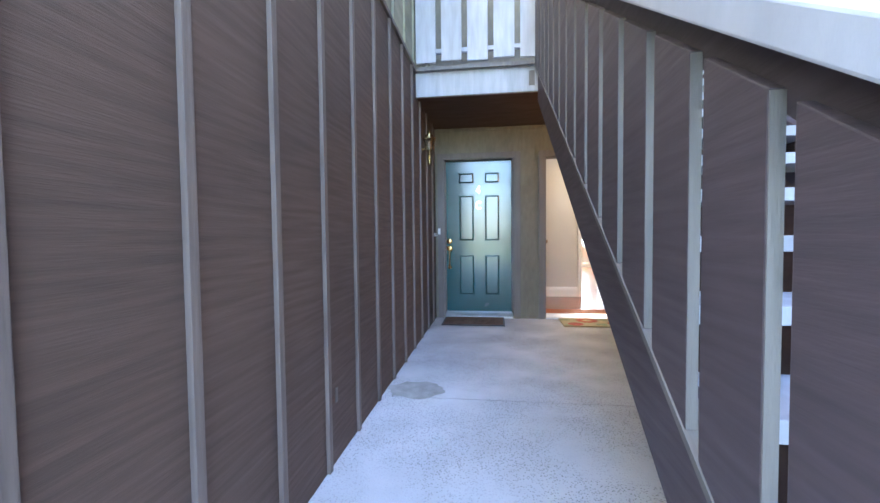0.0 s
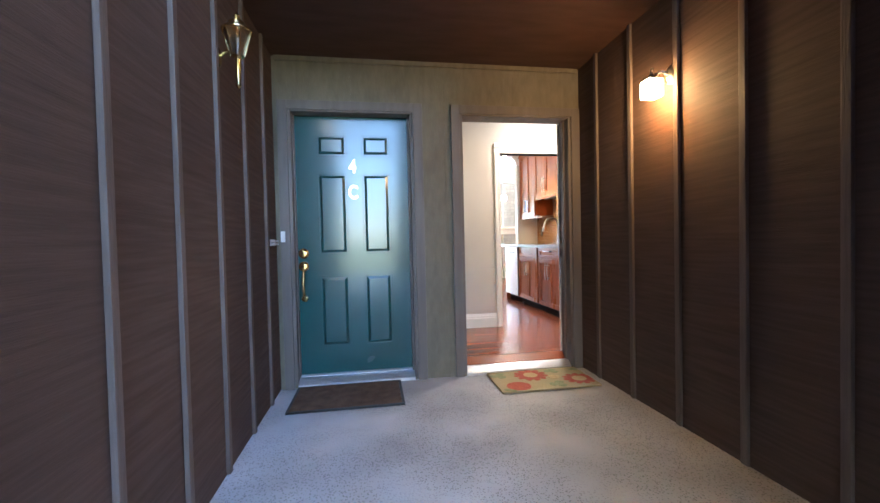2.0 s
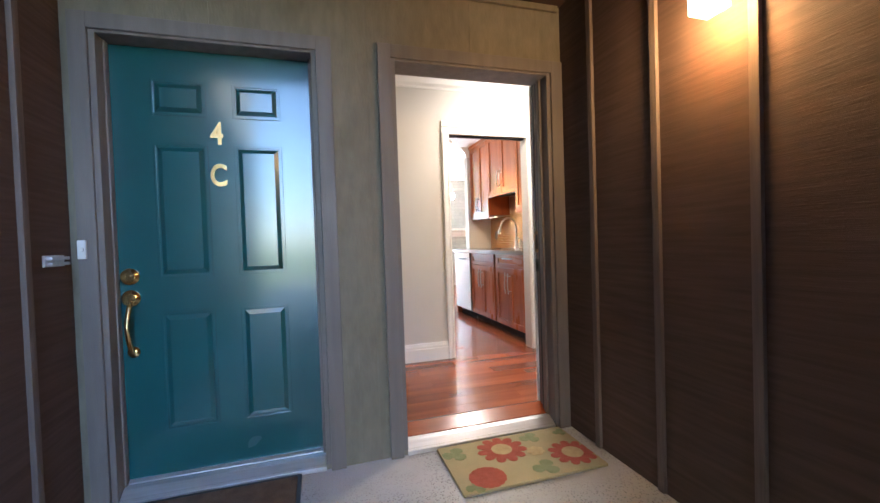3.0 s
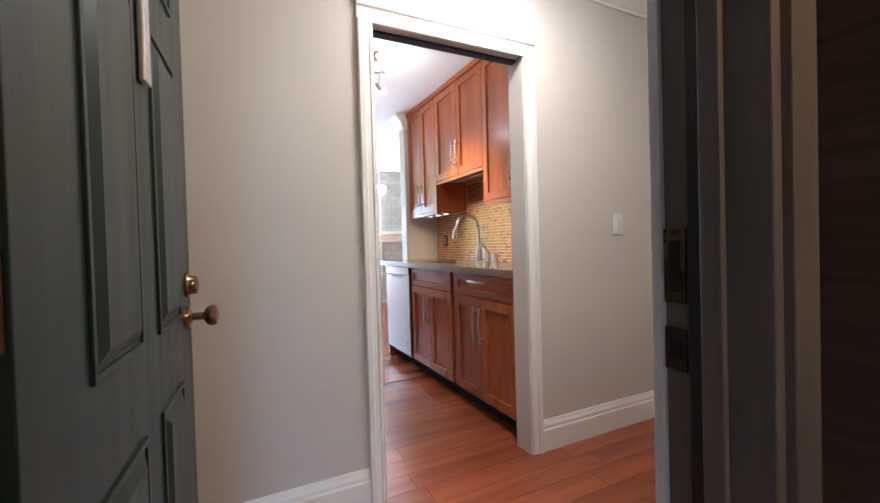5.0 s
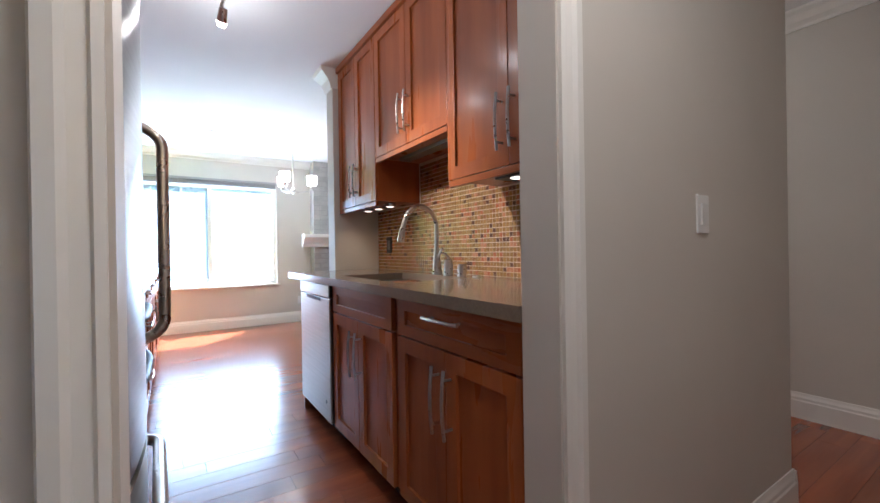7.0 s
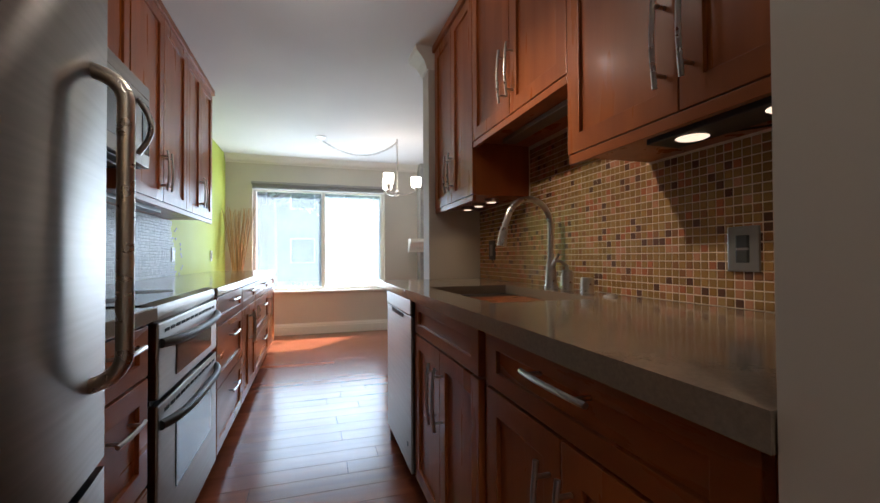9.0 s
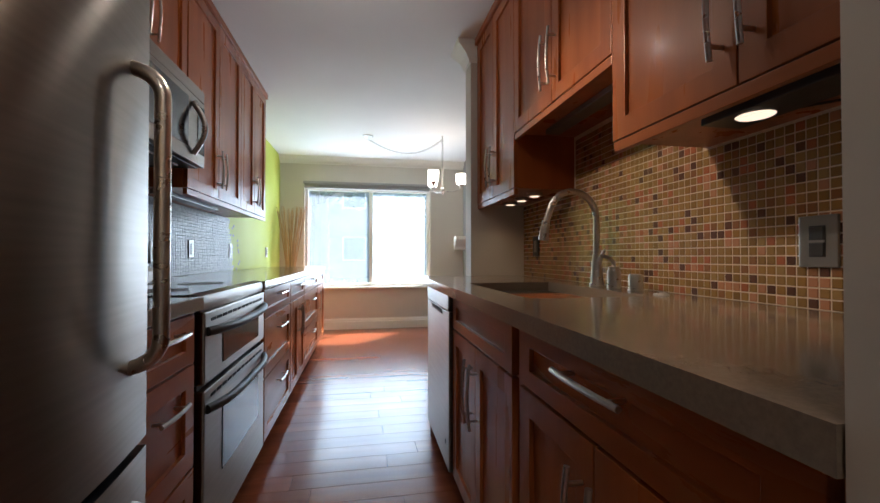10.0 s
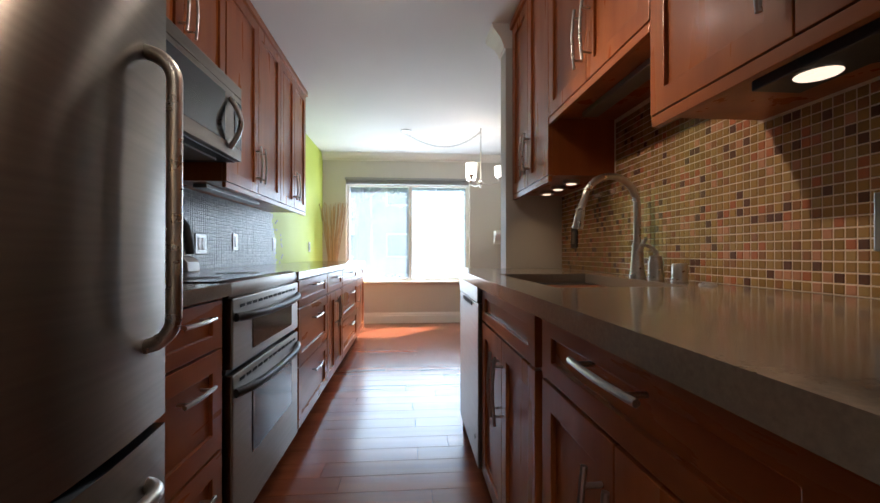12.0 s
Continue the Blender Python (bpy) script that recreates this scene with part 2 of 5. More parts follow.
M = {
    # Same stain twice: shade darkens this one, lamp light pales the front copy.
    "siding": mat("stained_siding_shaded", (0.096, 0.055, 0.038), (0.065, 0.037, 0.025), rough=0.74, scale=(9, 3.0, 60), bump=0.30, fine=40, blot=0.16),
    "siding_lit": mat("stained_siding_front_lit", (0.205, 0.172, 0.118), (0.160, 0.134, 0.092), rough=0.7, scale=(26, 6, 9), bump=0.45, fine=40, blot=0.14),
    # Paler than the siding, for the light that battens catch.
    "batten": mat("lit_batten_paint", (0.165, 0.120, 0.098), (0.11, 0.080, 0.066), rough=0.62, scale=(40, 40, 3), bump=0.4, fine=40),
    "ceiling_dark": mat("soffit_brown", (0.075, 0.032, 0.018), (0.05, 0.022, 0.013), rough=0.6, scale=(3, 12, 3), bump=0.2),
    "stair": mat("stair_paint", (0.076, 0.050, 0.051), (0.055, 0.037, 0.038), rough=0.62, scale=(5, 3, 42), bump=0.28, fine=40, blot=0.2),
    # Worn trim paint, which also carries the light on stair board edges.
    "rail_edge": mat("worn_lit_rail_paint", (0.175, 0.145, 0.122), (0.11, 0.092, 0.078), rough=0.6, scale=(30, 3, 3), bump=0.3),
    "balcony": mat("weathered_grey_boards", (0.45, 0.43, 0.44), (0.34, 0.32, 0.32), rough=0.65, scale=(18, 6, 3), bump=0.35, fine=60),
    "olive": mat("olive_siding", (0.30, 0.27, 0.18), (0.22, 0.20, 0.13), rough=0.7, scale=(3, 3, 12)),
    "concrete": concrete_mat(),
    "damp": mat("damp_concrete", (0.30, 0.29, 0.26), (0.20, 0.195, 0.17), rough=0.7, scale=(12, 12, 12), bump=0.5, fine=400),
    "casing_dark": mat("brown_trim_paint", (0.18, 0.148, 0.130), (0.14, 0.115, 0.10), rough=0.5, scale=(20, 20, 2), bump=0.2),
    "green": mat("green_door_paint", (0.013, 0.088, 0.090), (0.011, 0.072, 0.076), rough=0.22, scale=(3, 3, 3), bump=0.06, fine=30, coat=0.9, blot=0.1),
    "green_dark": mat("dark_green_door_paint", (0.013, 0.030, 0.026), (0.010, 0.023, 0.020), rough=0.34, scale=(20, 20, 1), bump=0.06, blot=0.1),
    "brass": mat("polished_brass", (0.78, 0.58, 0.26), (0.62, 0.44, 0.18), rough=0.2, metal=1, bump=0.03),
    "bronze": mat("aged_brass", (0.36, 0.24, 0.14), (0.24, 0.15, 0.09), rough=0.28, metal=1, bump=0.05),
    "alu": mat("threshold_aluminium", (0.72, 0.72, 0.74), (0.6, 0.6, 0.62), rough=0.35, metal=0.8, scale=(3, 60, 60)),
    "nickel": mat("brushed_nickel", (0.62, 0.58, 0.54), (0.5, 0.47, 0.43), rough=0.3, metal=1, scale=(40, 3, 40), bump=0.03),
    "steel": brushed(mat("stainless_steel", (0.205, 0.172, 0.144), (0.175, 0.146, 0.122), rough=0.31, metal=1, scale=(3, 3, 90), bump=0.0, rvar=0.04, blot=0.05)),
    "sink": mat("sink_steel", (0.42, 0.41, 0.40), (0.34, 0.33, 0.32), rough=0.38, metal=1, scale=(4, 60, 4), bump=0.02),
    "black": mat("black_gloss", (0.012, 0.012, 0.013), (0.02, 0.02, 0.02), rough=0.12, bump=0.0),
    "black_plastic": mat("black_plastic", (0.02, 0.02, 0.02), (0.03, 0.028, 0.026), rough=0.45, bump=0.1),
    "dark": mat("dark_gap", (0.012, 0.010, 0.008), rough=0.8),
    "wall": mat("greige_wall_paint", (0.60, 0.555, 0.49), (0.57, 0.525, 0.46), rough=0.62, scale=(2, 2, 2), bump=0.04, fine=900, blot=0.03),
    "lime": mat("lime_wall_paint", (0.56, 0.62, 0.10), (0.53, 0.59, 0.09), rough=0.6, scale=(2, 2, 2), bump=0.1, fine=900, blot=0.03),
    "ceiling": mat("white_ceiling_paint", (0.82, 0.81, 0.79), (0.79, 0.78, 0.76), rough=0.8, scale=(2, 2, 2), bump=0.2, fine=700, blot=0.02),
    "trim": mat("white_trim_paint", (0.80, 0.77, 0.71), (0.77, 0.74, 0.68), rough=0.32, scale=(3, 3, 3), bump=0.05, blot=0.03),
    "cherry": mat("cherry_cabinet", (0.41, 0.118, 0.028), (0.26, 0.068, 0.015), rough=0.30, scale=(9, 9, 1.1), bump=0.08, fine=80, coat=0.05, spec=0.28, rand=0.10, blot=0.14),
    "cherry_h": mat("cherry_cabinet_crosswise", (0.41, 0.118, 0.028), (0.26, 0.068, 0.015), rough=0.30, scale=(9, 1.1, 9), bump=0.08, fine=80, coat=0.05, spec=0.28, rand=0.10, blot=0.14),
    "floor": mat("cherry_floor_board", (0.32, 0.085, 0.030), (0.20, 0.048, 0.018), rough=0.23, scale=(1.2, 14, 14), bump=0.05, fine=60, coat=0.2, rand=0.20, blot=0.1, rvar=0.05),
    "quartz": mat("taupe_quartz", (0.26, 0.205, 0.152), (0.205, 0.162, 0.120), rough=0.13, scale=(160, 160, 160), bump=0.0, coat=0.2, blot=0.03, rvar=0.03),
    "grout": mat("tan_grout", (0.74, 0.60, 0.46), (0.66, 0.53, 0.40), rough=0.85, scale=(60, 60, 60)),
    "grout_grey": mat("grey_grout", (0.54, 0.52, 0.50), (0.47, 0.45, 0.43), rough=0.85, scale=(60, 60, 60)),
    "white_plastic": mat("white_plastic", (0.82, 0.80, 0.76), rough=0.35, bump=0.0, blot=0.02),
    "grey_plate": mat("grey_steel_plate", (0.30, 0.28, 0.26), rough=0.35, metal=0.7),
    "brick_grey": mat("grey_painted_brick", (0.46, 0.44, 0.41), (0.38, 0.36, 0.33), rough=0.7, scale=(12, 12, 12), bump=0.5, fine=200, rand=0.10),
    "mortar": mat("painted_mortar", (0.36, 0.345, 0.32), rough=0.85, scale=(20, 20, 20), bump=0.4),
    "coir": mat("brown_coir_mat", (0.17, 0.10, 0.055), (0.09, 0.05, 0.03), rough=0.95, scale=(14, 14, 14), bump=0.9, fine=600),
    "mat_base": mat("printed_coir_tan", (0.40, 0.31, 0.17), (0.31, 0.28, 0.15), rough=0.95, scale=(5, 5, 5), bump=0.8, fine=600),
    "mat_red": mat("printed_coir_red", (0.42, 0.09, 0.055), (0.32, 0.07, 0.04), rough=0.95, scale=(30, 30, 30), bump=0.8, fine=600),
    "mat_tan": mat("printed_coir_sand", (0.52, 0.40, 0.20), (0.42, 0.30, 0.15), rough=0.95, scale=(30, 30, 30), bump=0.8, fine=600),
    "mat_green": mat("printed_coir_green", (0.25, 0.28, 0.14), (0.20, 0.23, 0.11), rough=0.95, scale=(30, 30, 30), bump=0.8, fine=600),
    "reed": mat("dry_reed", (0.42, 0.22, 0.12), (0.55, 0.38, 0.22), rough=0.7, scale=(20, 20, 3), rand=0.25),
    "lit_amber": mat("lit_amber_glass", (1, 0.62, 0.22), (1, 0.74, 0.34), rough=0.3, emit=1.8, scale=(9, 9, 9)),
    "lit_white": mat("lit_opal_glass", (1, 0.90, 0.76), (1, 0.86, 0.70), rough=0.3, emit=1.5),
    "lit_puck": mat("lit_puck_lens", (1, 0.74, 0.50), (1, 0.70, 0.46), rough=0.3, emit=0.40),
    "clear": hazy_glass("window_glass", 0.12),
    "screened": hazy_glass("screened_window_glass", 0.20),
    "lantern": glass("lantern_glass", (0.85, 0.88, 0.9), 0.08),
    "blind": mat("grey_blind", (0.34, 0.33, 0.32), (0.28, 0.27, 0.26), rough=0.6, scale=(3, 60, 60)),
    "grass": mat("lawn", (0.16, 0.19, 0.08), (0.10, 0.13, 0.05), rough=0.95, scale=(3, 3, 3), bump=0.8),
    "leaf": mat("foliage", (0.09, 0.12, 0.05), (0.12, 0.16, 0.07), rough=0.6, scale=(2, 2, 2), island=0.4),
    "bark": mat("bark", (0.16, 0.12, 0.10), (0.08, 0.06, 0.05), rough=0.95, scale=(9, 9, 2), bump=0.9),
    "far_siding": mat("far_grey_brown_siding", (0.30, 0.27, 0.25), (0.22, 0.20, 0.19), rough=0.8, scale=(6, 6, 1)),
    "roof": mat("shingle_grey", (0.10, 0.10, 0.10), rough=0.9),
    "far_glass": mat("far_window_glass", (0.05, 0.07, 0.09), rough=0.1, bump=0.0),
}


# ---- building helpers ----
ORG = {}


def thing(name, at, label, category, group="", kind=""):
    ob = new(name)
    ob.location = at
    ORG[ob] = Vector(at)
    return tagged(ob, label, category, group, kind)


def part(name, bm, material, parent=None, label="", bevel=0.0, smooth=False):
    """Links a bmesh, in the place's coordinates, as one mesh under its thing or part."""
    if bevel:
        bmesh.ops.bevel(bm, geom=list(bm.edges), offset=bevel, segments=2, affect="EDGES", profile=0.6, clamp_overlap=True)
    o = ORG.get(parent, Vector((0, 0, 0)))
    bmesh.ops.translate(bm, vec=-o, verts=bm.verts)
    me = bpy.data.meshes.new(name)
    bm.to_mesh(me)
    bm.free()
    if smooth:
        for p in me.polygons:
            p.use_smooth = True
        me.set_sharp_from_angle(angle=radians(38))
    me.materials.append(M[material] if isinstance(material, str) else material)
    ob = new(name, me)
    if parent:
        ob.parent = parent
    ORG[ob] = o
    if label:
        ob["label"] = label
    return ob


def solid(name, bm, material, label, category, kind="", bevel=0.0, smooth=False, group=""):
    """A thing of one mesh, with its origin at its base."""
    lo = Vector([min(v.co[i] for v in bm.verts) for i in range(3)])
    hi = Vector([max(v.co[i] for v in bm.verts) for i in range(3)])
    at = Vector(((lo.x + hi.x) / 2, (lo.y + hi.y) / 2, lo.z))
    ob = part(name, bm, material, None, "", bevel, smooth)
    ob.data.transform(Matrix.Translation(-at))
    ob.location = at
    ORG[ob] = at
    return tagged(ob, label, category, group, kind)


def B():
    return bmesh.new()


def box(bm, x0, x1, y0, y1, z0, z1):
    v = [bm.verts.new((x, y, z)) for x in (x0, x1) for y in (y0, y1) for z in (z0, z1)]
    for f in ((0, 1, 3, 2), (4, 6, 7, 5), (0, 4, 5, 1), (2, 3, 7, 6), (0, 2, 6, 4), (1, 5, 7, 3)):
        bm.faces.new([v[i] for i in f])
    return bm


def bx(*a):
    return box(B(), *a)


def prism(profile, axis, a, b, bm=None):
    """Sweeps a closed 2D outline from a to b along an axis ('x': outline in y, z; 'y': in x, z; 'z': in x, y)."""
    bm = bm or B()
    put = {"x": lambda s, p: (s, p[0], p[1]), "y": lambda s, p: (p[0], s, p[1]), "z": lambda s, p: (p[0], p[1], s)}[axis]
    r0, r1 = ([bm.verts.new(put(s, p)) for p in profile] for s in (a, b))
    n = len(profile)
    for i in range(n):
        bm.faces.new((r0[i], r0[(i + 1) % n], r1[(i + 1) % n], r1[i]))
    bm.faces.new(r0[::-1])
    bm.faces.new(r1)
    bmesh.ops.recalc_face_normals(bm, faces=bm.faces)
    return bm


def lathe(profile, at, axis="z", n=24, bm=None):
    """Turns (radius, height) pairs about an axis through at."""
    bm = bm or B()
    rings = []
    turn = {"z": Matrix.Identity(3), "x": Matrix.Rotation(radians(90), 3, "Y"), "-x": Matrix.Rotation(radians(-90), 3, "Y"), "y": Matrix.Rotation(radians(-90), 3, "X"), "-y": Matrix.Rotation(radians(90), 3, "X")}[axis]
    for r, h in profile:
        rings.append([bm.verts.new(Vector(at) + turn @ Vector((max(r, 1e-4) * math.cos(2 * math.pi * i / n), max(r, 1e-4) * math.sin(2 * math.pi * i / n), h))) for i in range(n)])
    for a, b in zip(rings, rings[1:]):
        for i in range(n):
            bm.faces.new((a[i], a[(i + 1) % n], b[(i + 1) % n], b[i]))
    bm.faces.new(rings[0][::-1])
    bm.faces.new(rings[-1])
    bmesh.ops.recalc_face_normals(bm, faces=bm.faces)
    return bm


def tube(points, radius, n=10, bm=None, taper=None):
    """A round bar along a line of points."""
    bm = bm or B()
    pts = [Vector(p) for p in points]
    rings, up = [], None
    for i, p in enumerate(pts):
        d = (pts[min(i + 1, len(pts) - 1)] - pts[max(i - 1, 0)]).normalized()
        if up is None:
            up = d.orthogonal().normalized()
        up = (up - d * up.dot(d)).normalized()
        side = d.cross(up)
        r = radius if not taper else radius + (taper - radius) * i / (len(pts) - 1)
        rings.append([bm.verts.new(p + r * (math.cos(2 * math.pi * k / n) * up + math.sin(2 * math.pi * k / n) * side)) for k in range(n)])
    for a, b in zip(rings, rings[1:]):
        for k in range(n):
            bm.faces.new((a[k], a[(k + 1) % n], b[(k + 1) % n], b[k]))
    bm.faces.new(rings[0][::-1])
    bm.faces.new(rings[-1])
    bmesh.ops.recalc_face_normals(bm, faces=bm.faces)
    return bm


def ring_frame(axis, d0, d1, u0, u1, z0, z1, ru, rz):
    """One closed rectangular frame, depth d0..d1 along an axis, in one connected mesh."""
    bm = B()
    put = (lambda d, u, z: (d, u, z)) if axis == "x" else (lambda d, u, z: (u, d, z))
    loops = []
    for d in (d0, d1):
        for a, b in ((0, 0), (ru, rz)):
            loops.append([bm.verts.new(put(d, *p)) for p in ((u0 + a, z0 + b), (u1 - a, z0 + b), (u1 - a, z1 - b), (u0 + a, z1 - b))])
    o0, i0, o1, i1 = loops
    for i in range(4):
        j = (i + 1) % 4
        for p, q in ((o0, i0), (i0, i1), (i1, o1), (o1, o0)):
            bm.faces.new((p[i], p[j], q[j], q[i]))
    bmesh.ops.recalc_face_normals(bm, faces=bm.faces)
    return bm


def arc(fn, n=12):
    return [fn(i / n) for i in range(n + 1)]


def lettering(text, size, at, rot, material, parent, name="number", depth=0.004):
    cu = bpy.data.curves.new(name, "FONT")
    cu.body, cu.size, cu.extrude, cu.align_x, cu.align_y = text, size, depth, "CENTER", "CENTER"
    cu.offset = 0.0035
    tmp = new("tmp_text", cu)
    bpy.context.view_layer.update()
    me = bpy.data.meshes.new_from_object(tmp.evaluated_get(bpy.context.evaluated_depsgraph_get()))
    bpy.data.objects.remove(tmp)
    me.transform(Matrix.Diagonal((0.80, 1.08, 1, 1)))
    me.materials.clear()
    me.materials.append(M[material])
    ob = new(name, me)
    ob.parent = parent
    o = ORG.get(parent, Vector((0, 0, 0)))
    ob.matrix_local = Matrix.Translation(Vector(at) - o) @ pose(0, 0, 0, *rot)
    ORG[ob] = o
    return ob


CEIL, FLOOR = 2.55, 0.10
LX, RX, FY = -0.63, 1.79, 5.54  # porch side walls and front wall

# ---- ground and porch structure ----
ground = solid("ground", bx(-400, 400, -400, 400, -0.30, -0.06), "grass", "green lawn that reaches away round the building", "ground", "structure")
slab = thing("pavement", (0.6, 2, 0), "worn exposed-aggregate concrete walkway with a control joint", "pavement", kind="structure")
for y0, y1 in ((-6.0, -0.35), (-0.342, 2.846), (2.854, 5.56)):
    part("slab", bx(LX - 0.2, RX + 0.2, y0, y1, -0.12, 0.0), "concrete", slab)
part("slab_bed", bx(LX - 0.2, RX + 0.2, -3.2, 5.56, -0.14, -0.012), "damp", slab)
bm = B()
ring = []
for i in range(28):
    a = 2 * math.pi * i / 28
    r = 1 + 0.28 * noise.noise((3 * math.cos(a), 3 * math.sin(a), 0.4))
    ring.append(bm.verts.new((-0.42 + 0.21 * r * math.cos(a), 2.98 + 0.15 * r * math.sin(a), 0.002)))
bm.faces.new(ring)
part("damp_stain", bm, "damp", slab, "dark damp stain on the concrete")


def siding_wall(name, x_face, side, y0, y1, z1, first, count, step, label):
    """A plywood wall along y with upright battens; side is +1 where the seen face looks to +x."""
    w = thing(name, (x_face - side * 0.08, (y0 + y1) / 2, 0), label, "wall", kind="structure")
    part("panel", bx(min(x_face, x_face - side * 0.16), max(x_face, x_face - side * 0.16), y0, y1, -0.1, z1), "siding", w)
    for i in range(count):
        y = first + i * step
        if y0 < y < y1:
            b0 = bx(min(x_face, x_face + side * 0.019), max(x_face, x_face + side * 0.019), y - 0.0175, y + 0.0175, 0.004, z1 - 0.01)
            part("batten", b0, "batten", w, bevel=0.003)
    return w


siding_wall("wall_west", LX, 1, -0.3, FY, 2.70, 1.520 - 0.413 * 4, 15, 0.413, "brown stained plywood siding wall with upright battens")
# East wall height, 7.6 beyond view, keeps sun off the porch.
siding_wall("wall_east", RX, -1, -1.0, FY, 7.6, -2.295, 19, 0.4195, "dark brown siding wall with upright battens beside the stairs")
upper = thing("wall_west_upper", (LX - 0.1, 1, 2.7), "olive brown upper siding wall above a ledge trim", "wall", kind="structure")
part("panel", bx(LX - 0.19, LX - 0.03, -0.3, 5.4, 2.74, 7.6), "olive", upper)
part("ledge", bx(LX - 0.19, LX + 0.02, -0.3, 4.23, 2.70, 2.74), "batten", upper, bevel=0.004)
for i in range(6, 19):
    part("batten", bx(LX - 0.03, LX - 0.012, -2.47 + 0.4195 * i, -2.43 + 0.4195 * i, 2.742, 7.5), "olive", upper)

# front wall of the flats, with two door openings
D1, D2, DTOP = (-0.515, 0.392), (0.786, 1.700), 2.095
front = thing("wall_front", (0.6, 5.62, 0), "brown plywood front wall round two doorways", "wall", kind="structure")
bm = B()
for x0, x1, z0, z1 in ((LX, D1[0], 0, 2.6), (D1[0], D1[1], DTOP, 2.6), (D1[1], D2[0], 0, 2.6), (D2[0], D2[1], DTOP, 2.6), (D2[1], RX, 0, 2.6), (D1[0], D1[1], -0.1, 0.03), (D2[0], D2[1], -0.1, 0.03)):
    box(bm, x0, x1, FY, 5.70, z0, z1)
part("panel", bm, "siding_lit", front)
for x0, x1, z0 in ((0.560, 0.572, 0.02), (0.655, 0.661, 0.02), (-0.07, -0.063, 2.16), (1.22, 1.226, 2.16)):
    part("groove_strip", bx(x0, x1, FY - 0.004, FY + 0.01, z0, 2.44), "siding_lit", front)
part("frieze", bx(LX + 0.02, RX - 0.02, FY - 0.02, FY, 2.445, 2.48), "siding_lit", front, bevel=0.003)
# Front wall carried up unseen to 7.6 to block the sun.
part("backing", bx(-4, LX, 5.56, 5.70, 0, 7.6), "siding_lit", front)
part("upper_panel", bx(-4, 6.0, FY + 0.01, 5.70, 2.74, 7.6), "siding_lit", front)
for k, (x0, x1) in enumerate((D1, D2)):
    for name, b0 in (("casing", bx(x0 - 0.080, x0 - 0.012, FY - 0.024, FY, 0.0, DTOP + 0.06)), ("casing", bx(x1 + 0.012, x1 + 0.085, FY - 0.024, FY, 0.0, DTOP + 0.06)),
                     ("head_casing", bx(x0 - 0.012, x1 + 0.012, FY - 0.024, FY, DTOP - 0.008, DTOP + 0.06)),
                     ("jamb", bx(x0 - 0.012, x0 + 0.012, FY - 0.010, 5.70, 0.03, DTOP)), ("jamb", bx(x1 - 0.012, x1 + 0.012, FY - 0.010, 5.70, 0.03, DTOP)),
                     ("head_jamb", bx(x0 + 0.012, x1 - 0.012, FY - 0.010, 5.70, DTOP - 0.02, DTOP + 0.004)),
                     ("stop", bx(x0 + 0.012, x0 + 0.020, 5.595, 5.63, 0.06, DTOP - 0.02)), ("stop", bx(x1 - 0.026, x1 - 0.012, 5.595, 5.63, 0.06, DTOP - 0.02))):
        part(name, b0, "casing_dark", front, bevel=0.003)
    part("threshold", prism([(FY - 0.012, 0.0), (5.61, 0.0), (5.61, 0.062), (5.58, 0.055), (FY - 0.012, 0.022)], "x", x0 + 0.012, x1 - 0.012), "alu", front, "ribbed aluminium threshold", bevel=0.002)
    part("saddle", prism([(5.612, 0.0), (5.72, 0.0), (5.72, FLOOR), (5.70, FLOOR + 0.004), (5.612, 0.066)], "x", x0 + 0.012, x1 - 0.012), "floor" if k else "alu", front)
part("jamb_edge", bx(1.680, 1.706, 5.7005, 5.722, FLOOR, DTOP - 0.02), "trim", front, "chipped white painted inner jamb edge", bevel=0.003)
part("weatherstrip", bx(1.677, 1.6875, 5.632, 5.650, 0.07, DTOP - 0.03), "black_plastic", front, "black rubber weatherstrip")
for z0, z1, metal in ((0.925, 1.000, "black_plastic"), (1.045, 1.175, "bronze")):
    plate_ = part("strike_plate", bx(1.6835, 1.6885, 5.660, 5.699, z0, z1), metal, front, "worn strike plate")
    part("bolt_hole", bx(1.6825, 1.684, 5.668, 5.690, z0 + 0.02, z1 - 0.02), "dark", plate_)

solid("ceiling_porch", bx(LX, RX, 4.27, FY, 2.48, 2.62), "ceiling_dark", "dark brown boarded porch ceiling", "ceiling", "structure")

# landing above the porch
landing = thing("landing", (0, 4.9, 2.47), "upper landing with pale grey board railing and fascia", "landing", kind="structure")
part("fascia", bx(LX + 0.003, 0.56, 4.225, 4.268, 2.465, 2.705), "balcony", landing, "pale blue-grey painted fascia board", bevel=0.004)
part("deck", bx(LX + 0.003, RX, 4.20, 5.53, 2.706, 2.745), "balcony", landing, bevel=0.003)
part("deck_edge", bx(LX + 0.003, 0.56, 4.170, 4.198, 2.70, 2.735), "rail_edge", landing)
part("lower_rail", bx(LX + 0.003, 0.56, 4.262, 4.30, 2.90, 2.94), "balcony", landing)
part("upper_rail", bx(LX + 0.003, 0.56, 4.262, 4.30, 3.60, 3.64), "balcony", landing)
part("cap_rail", bx(LX + 0.003, 0.56, 4.20, 4.34, 3.70, 3.74), "balcony", landing, bevel=0.004)
for i in range(5):
    x = -0.625 + 0.2555 * i
    part("board", bx(x, x + 0.200 if i < 4 else 0.558, 4.236, 4.260, 2.80 + 0.012 * (i % 2), 3.70), "balcony", landing, bevel=0.003)
part("fascia_patch", bx(0.475, 0.53, 4.2215, 4.2245, 2.52, 2.66), "rail_edge", landing, "peeling worn patch")

# stairs
SX0, SX1, SL = 0.56, 1.77, 0.652


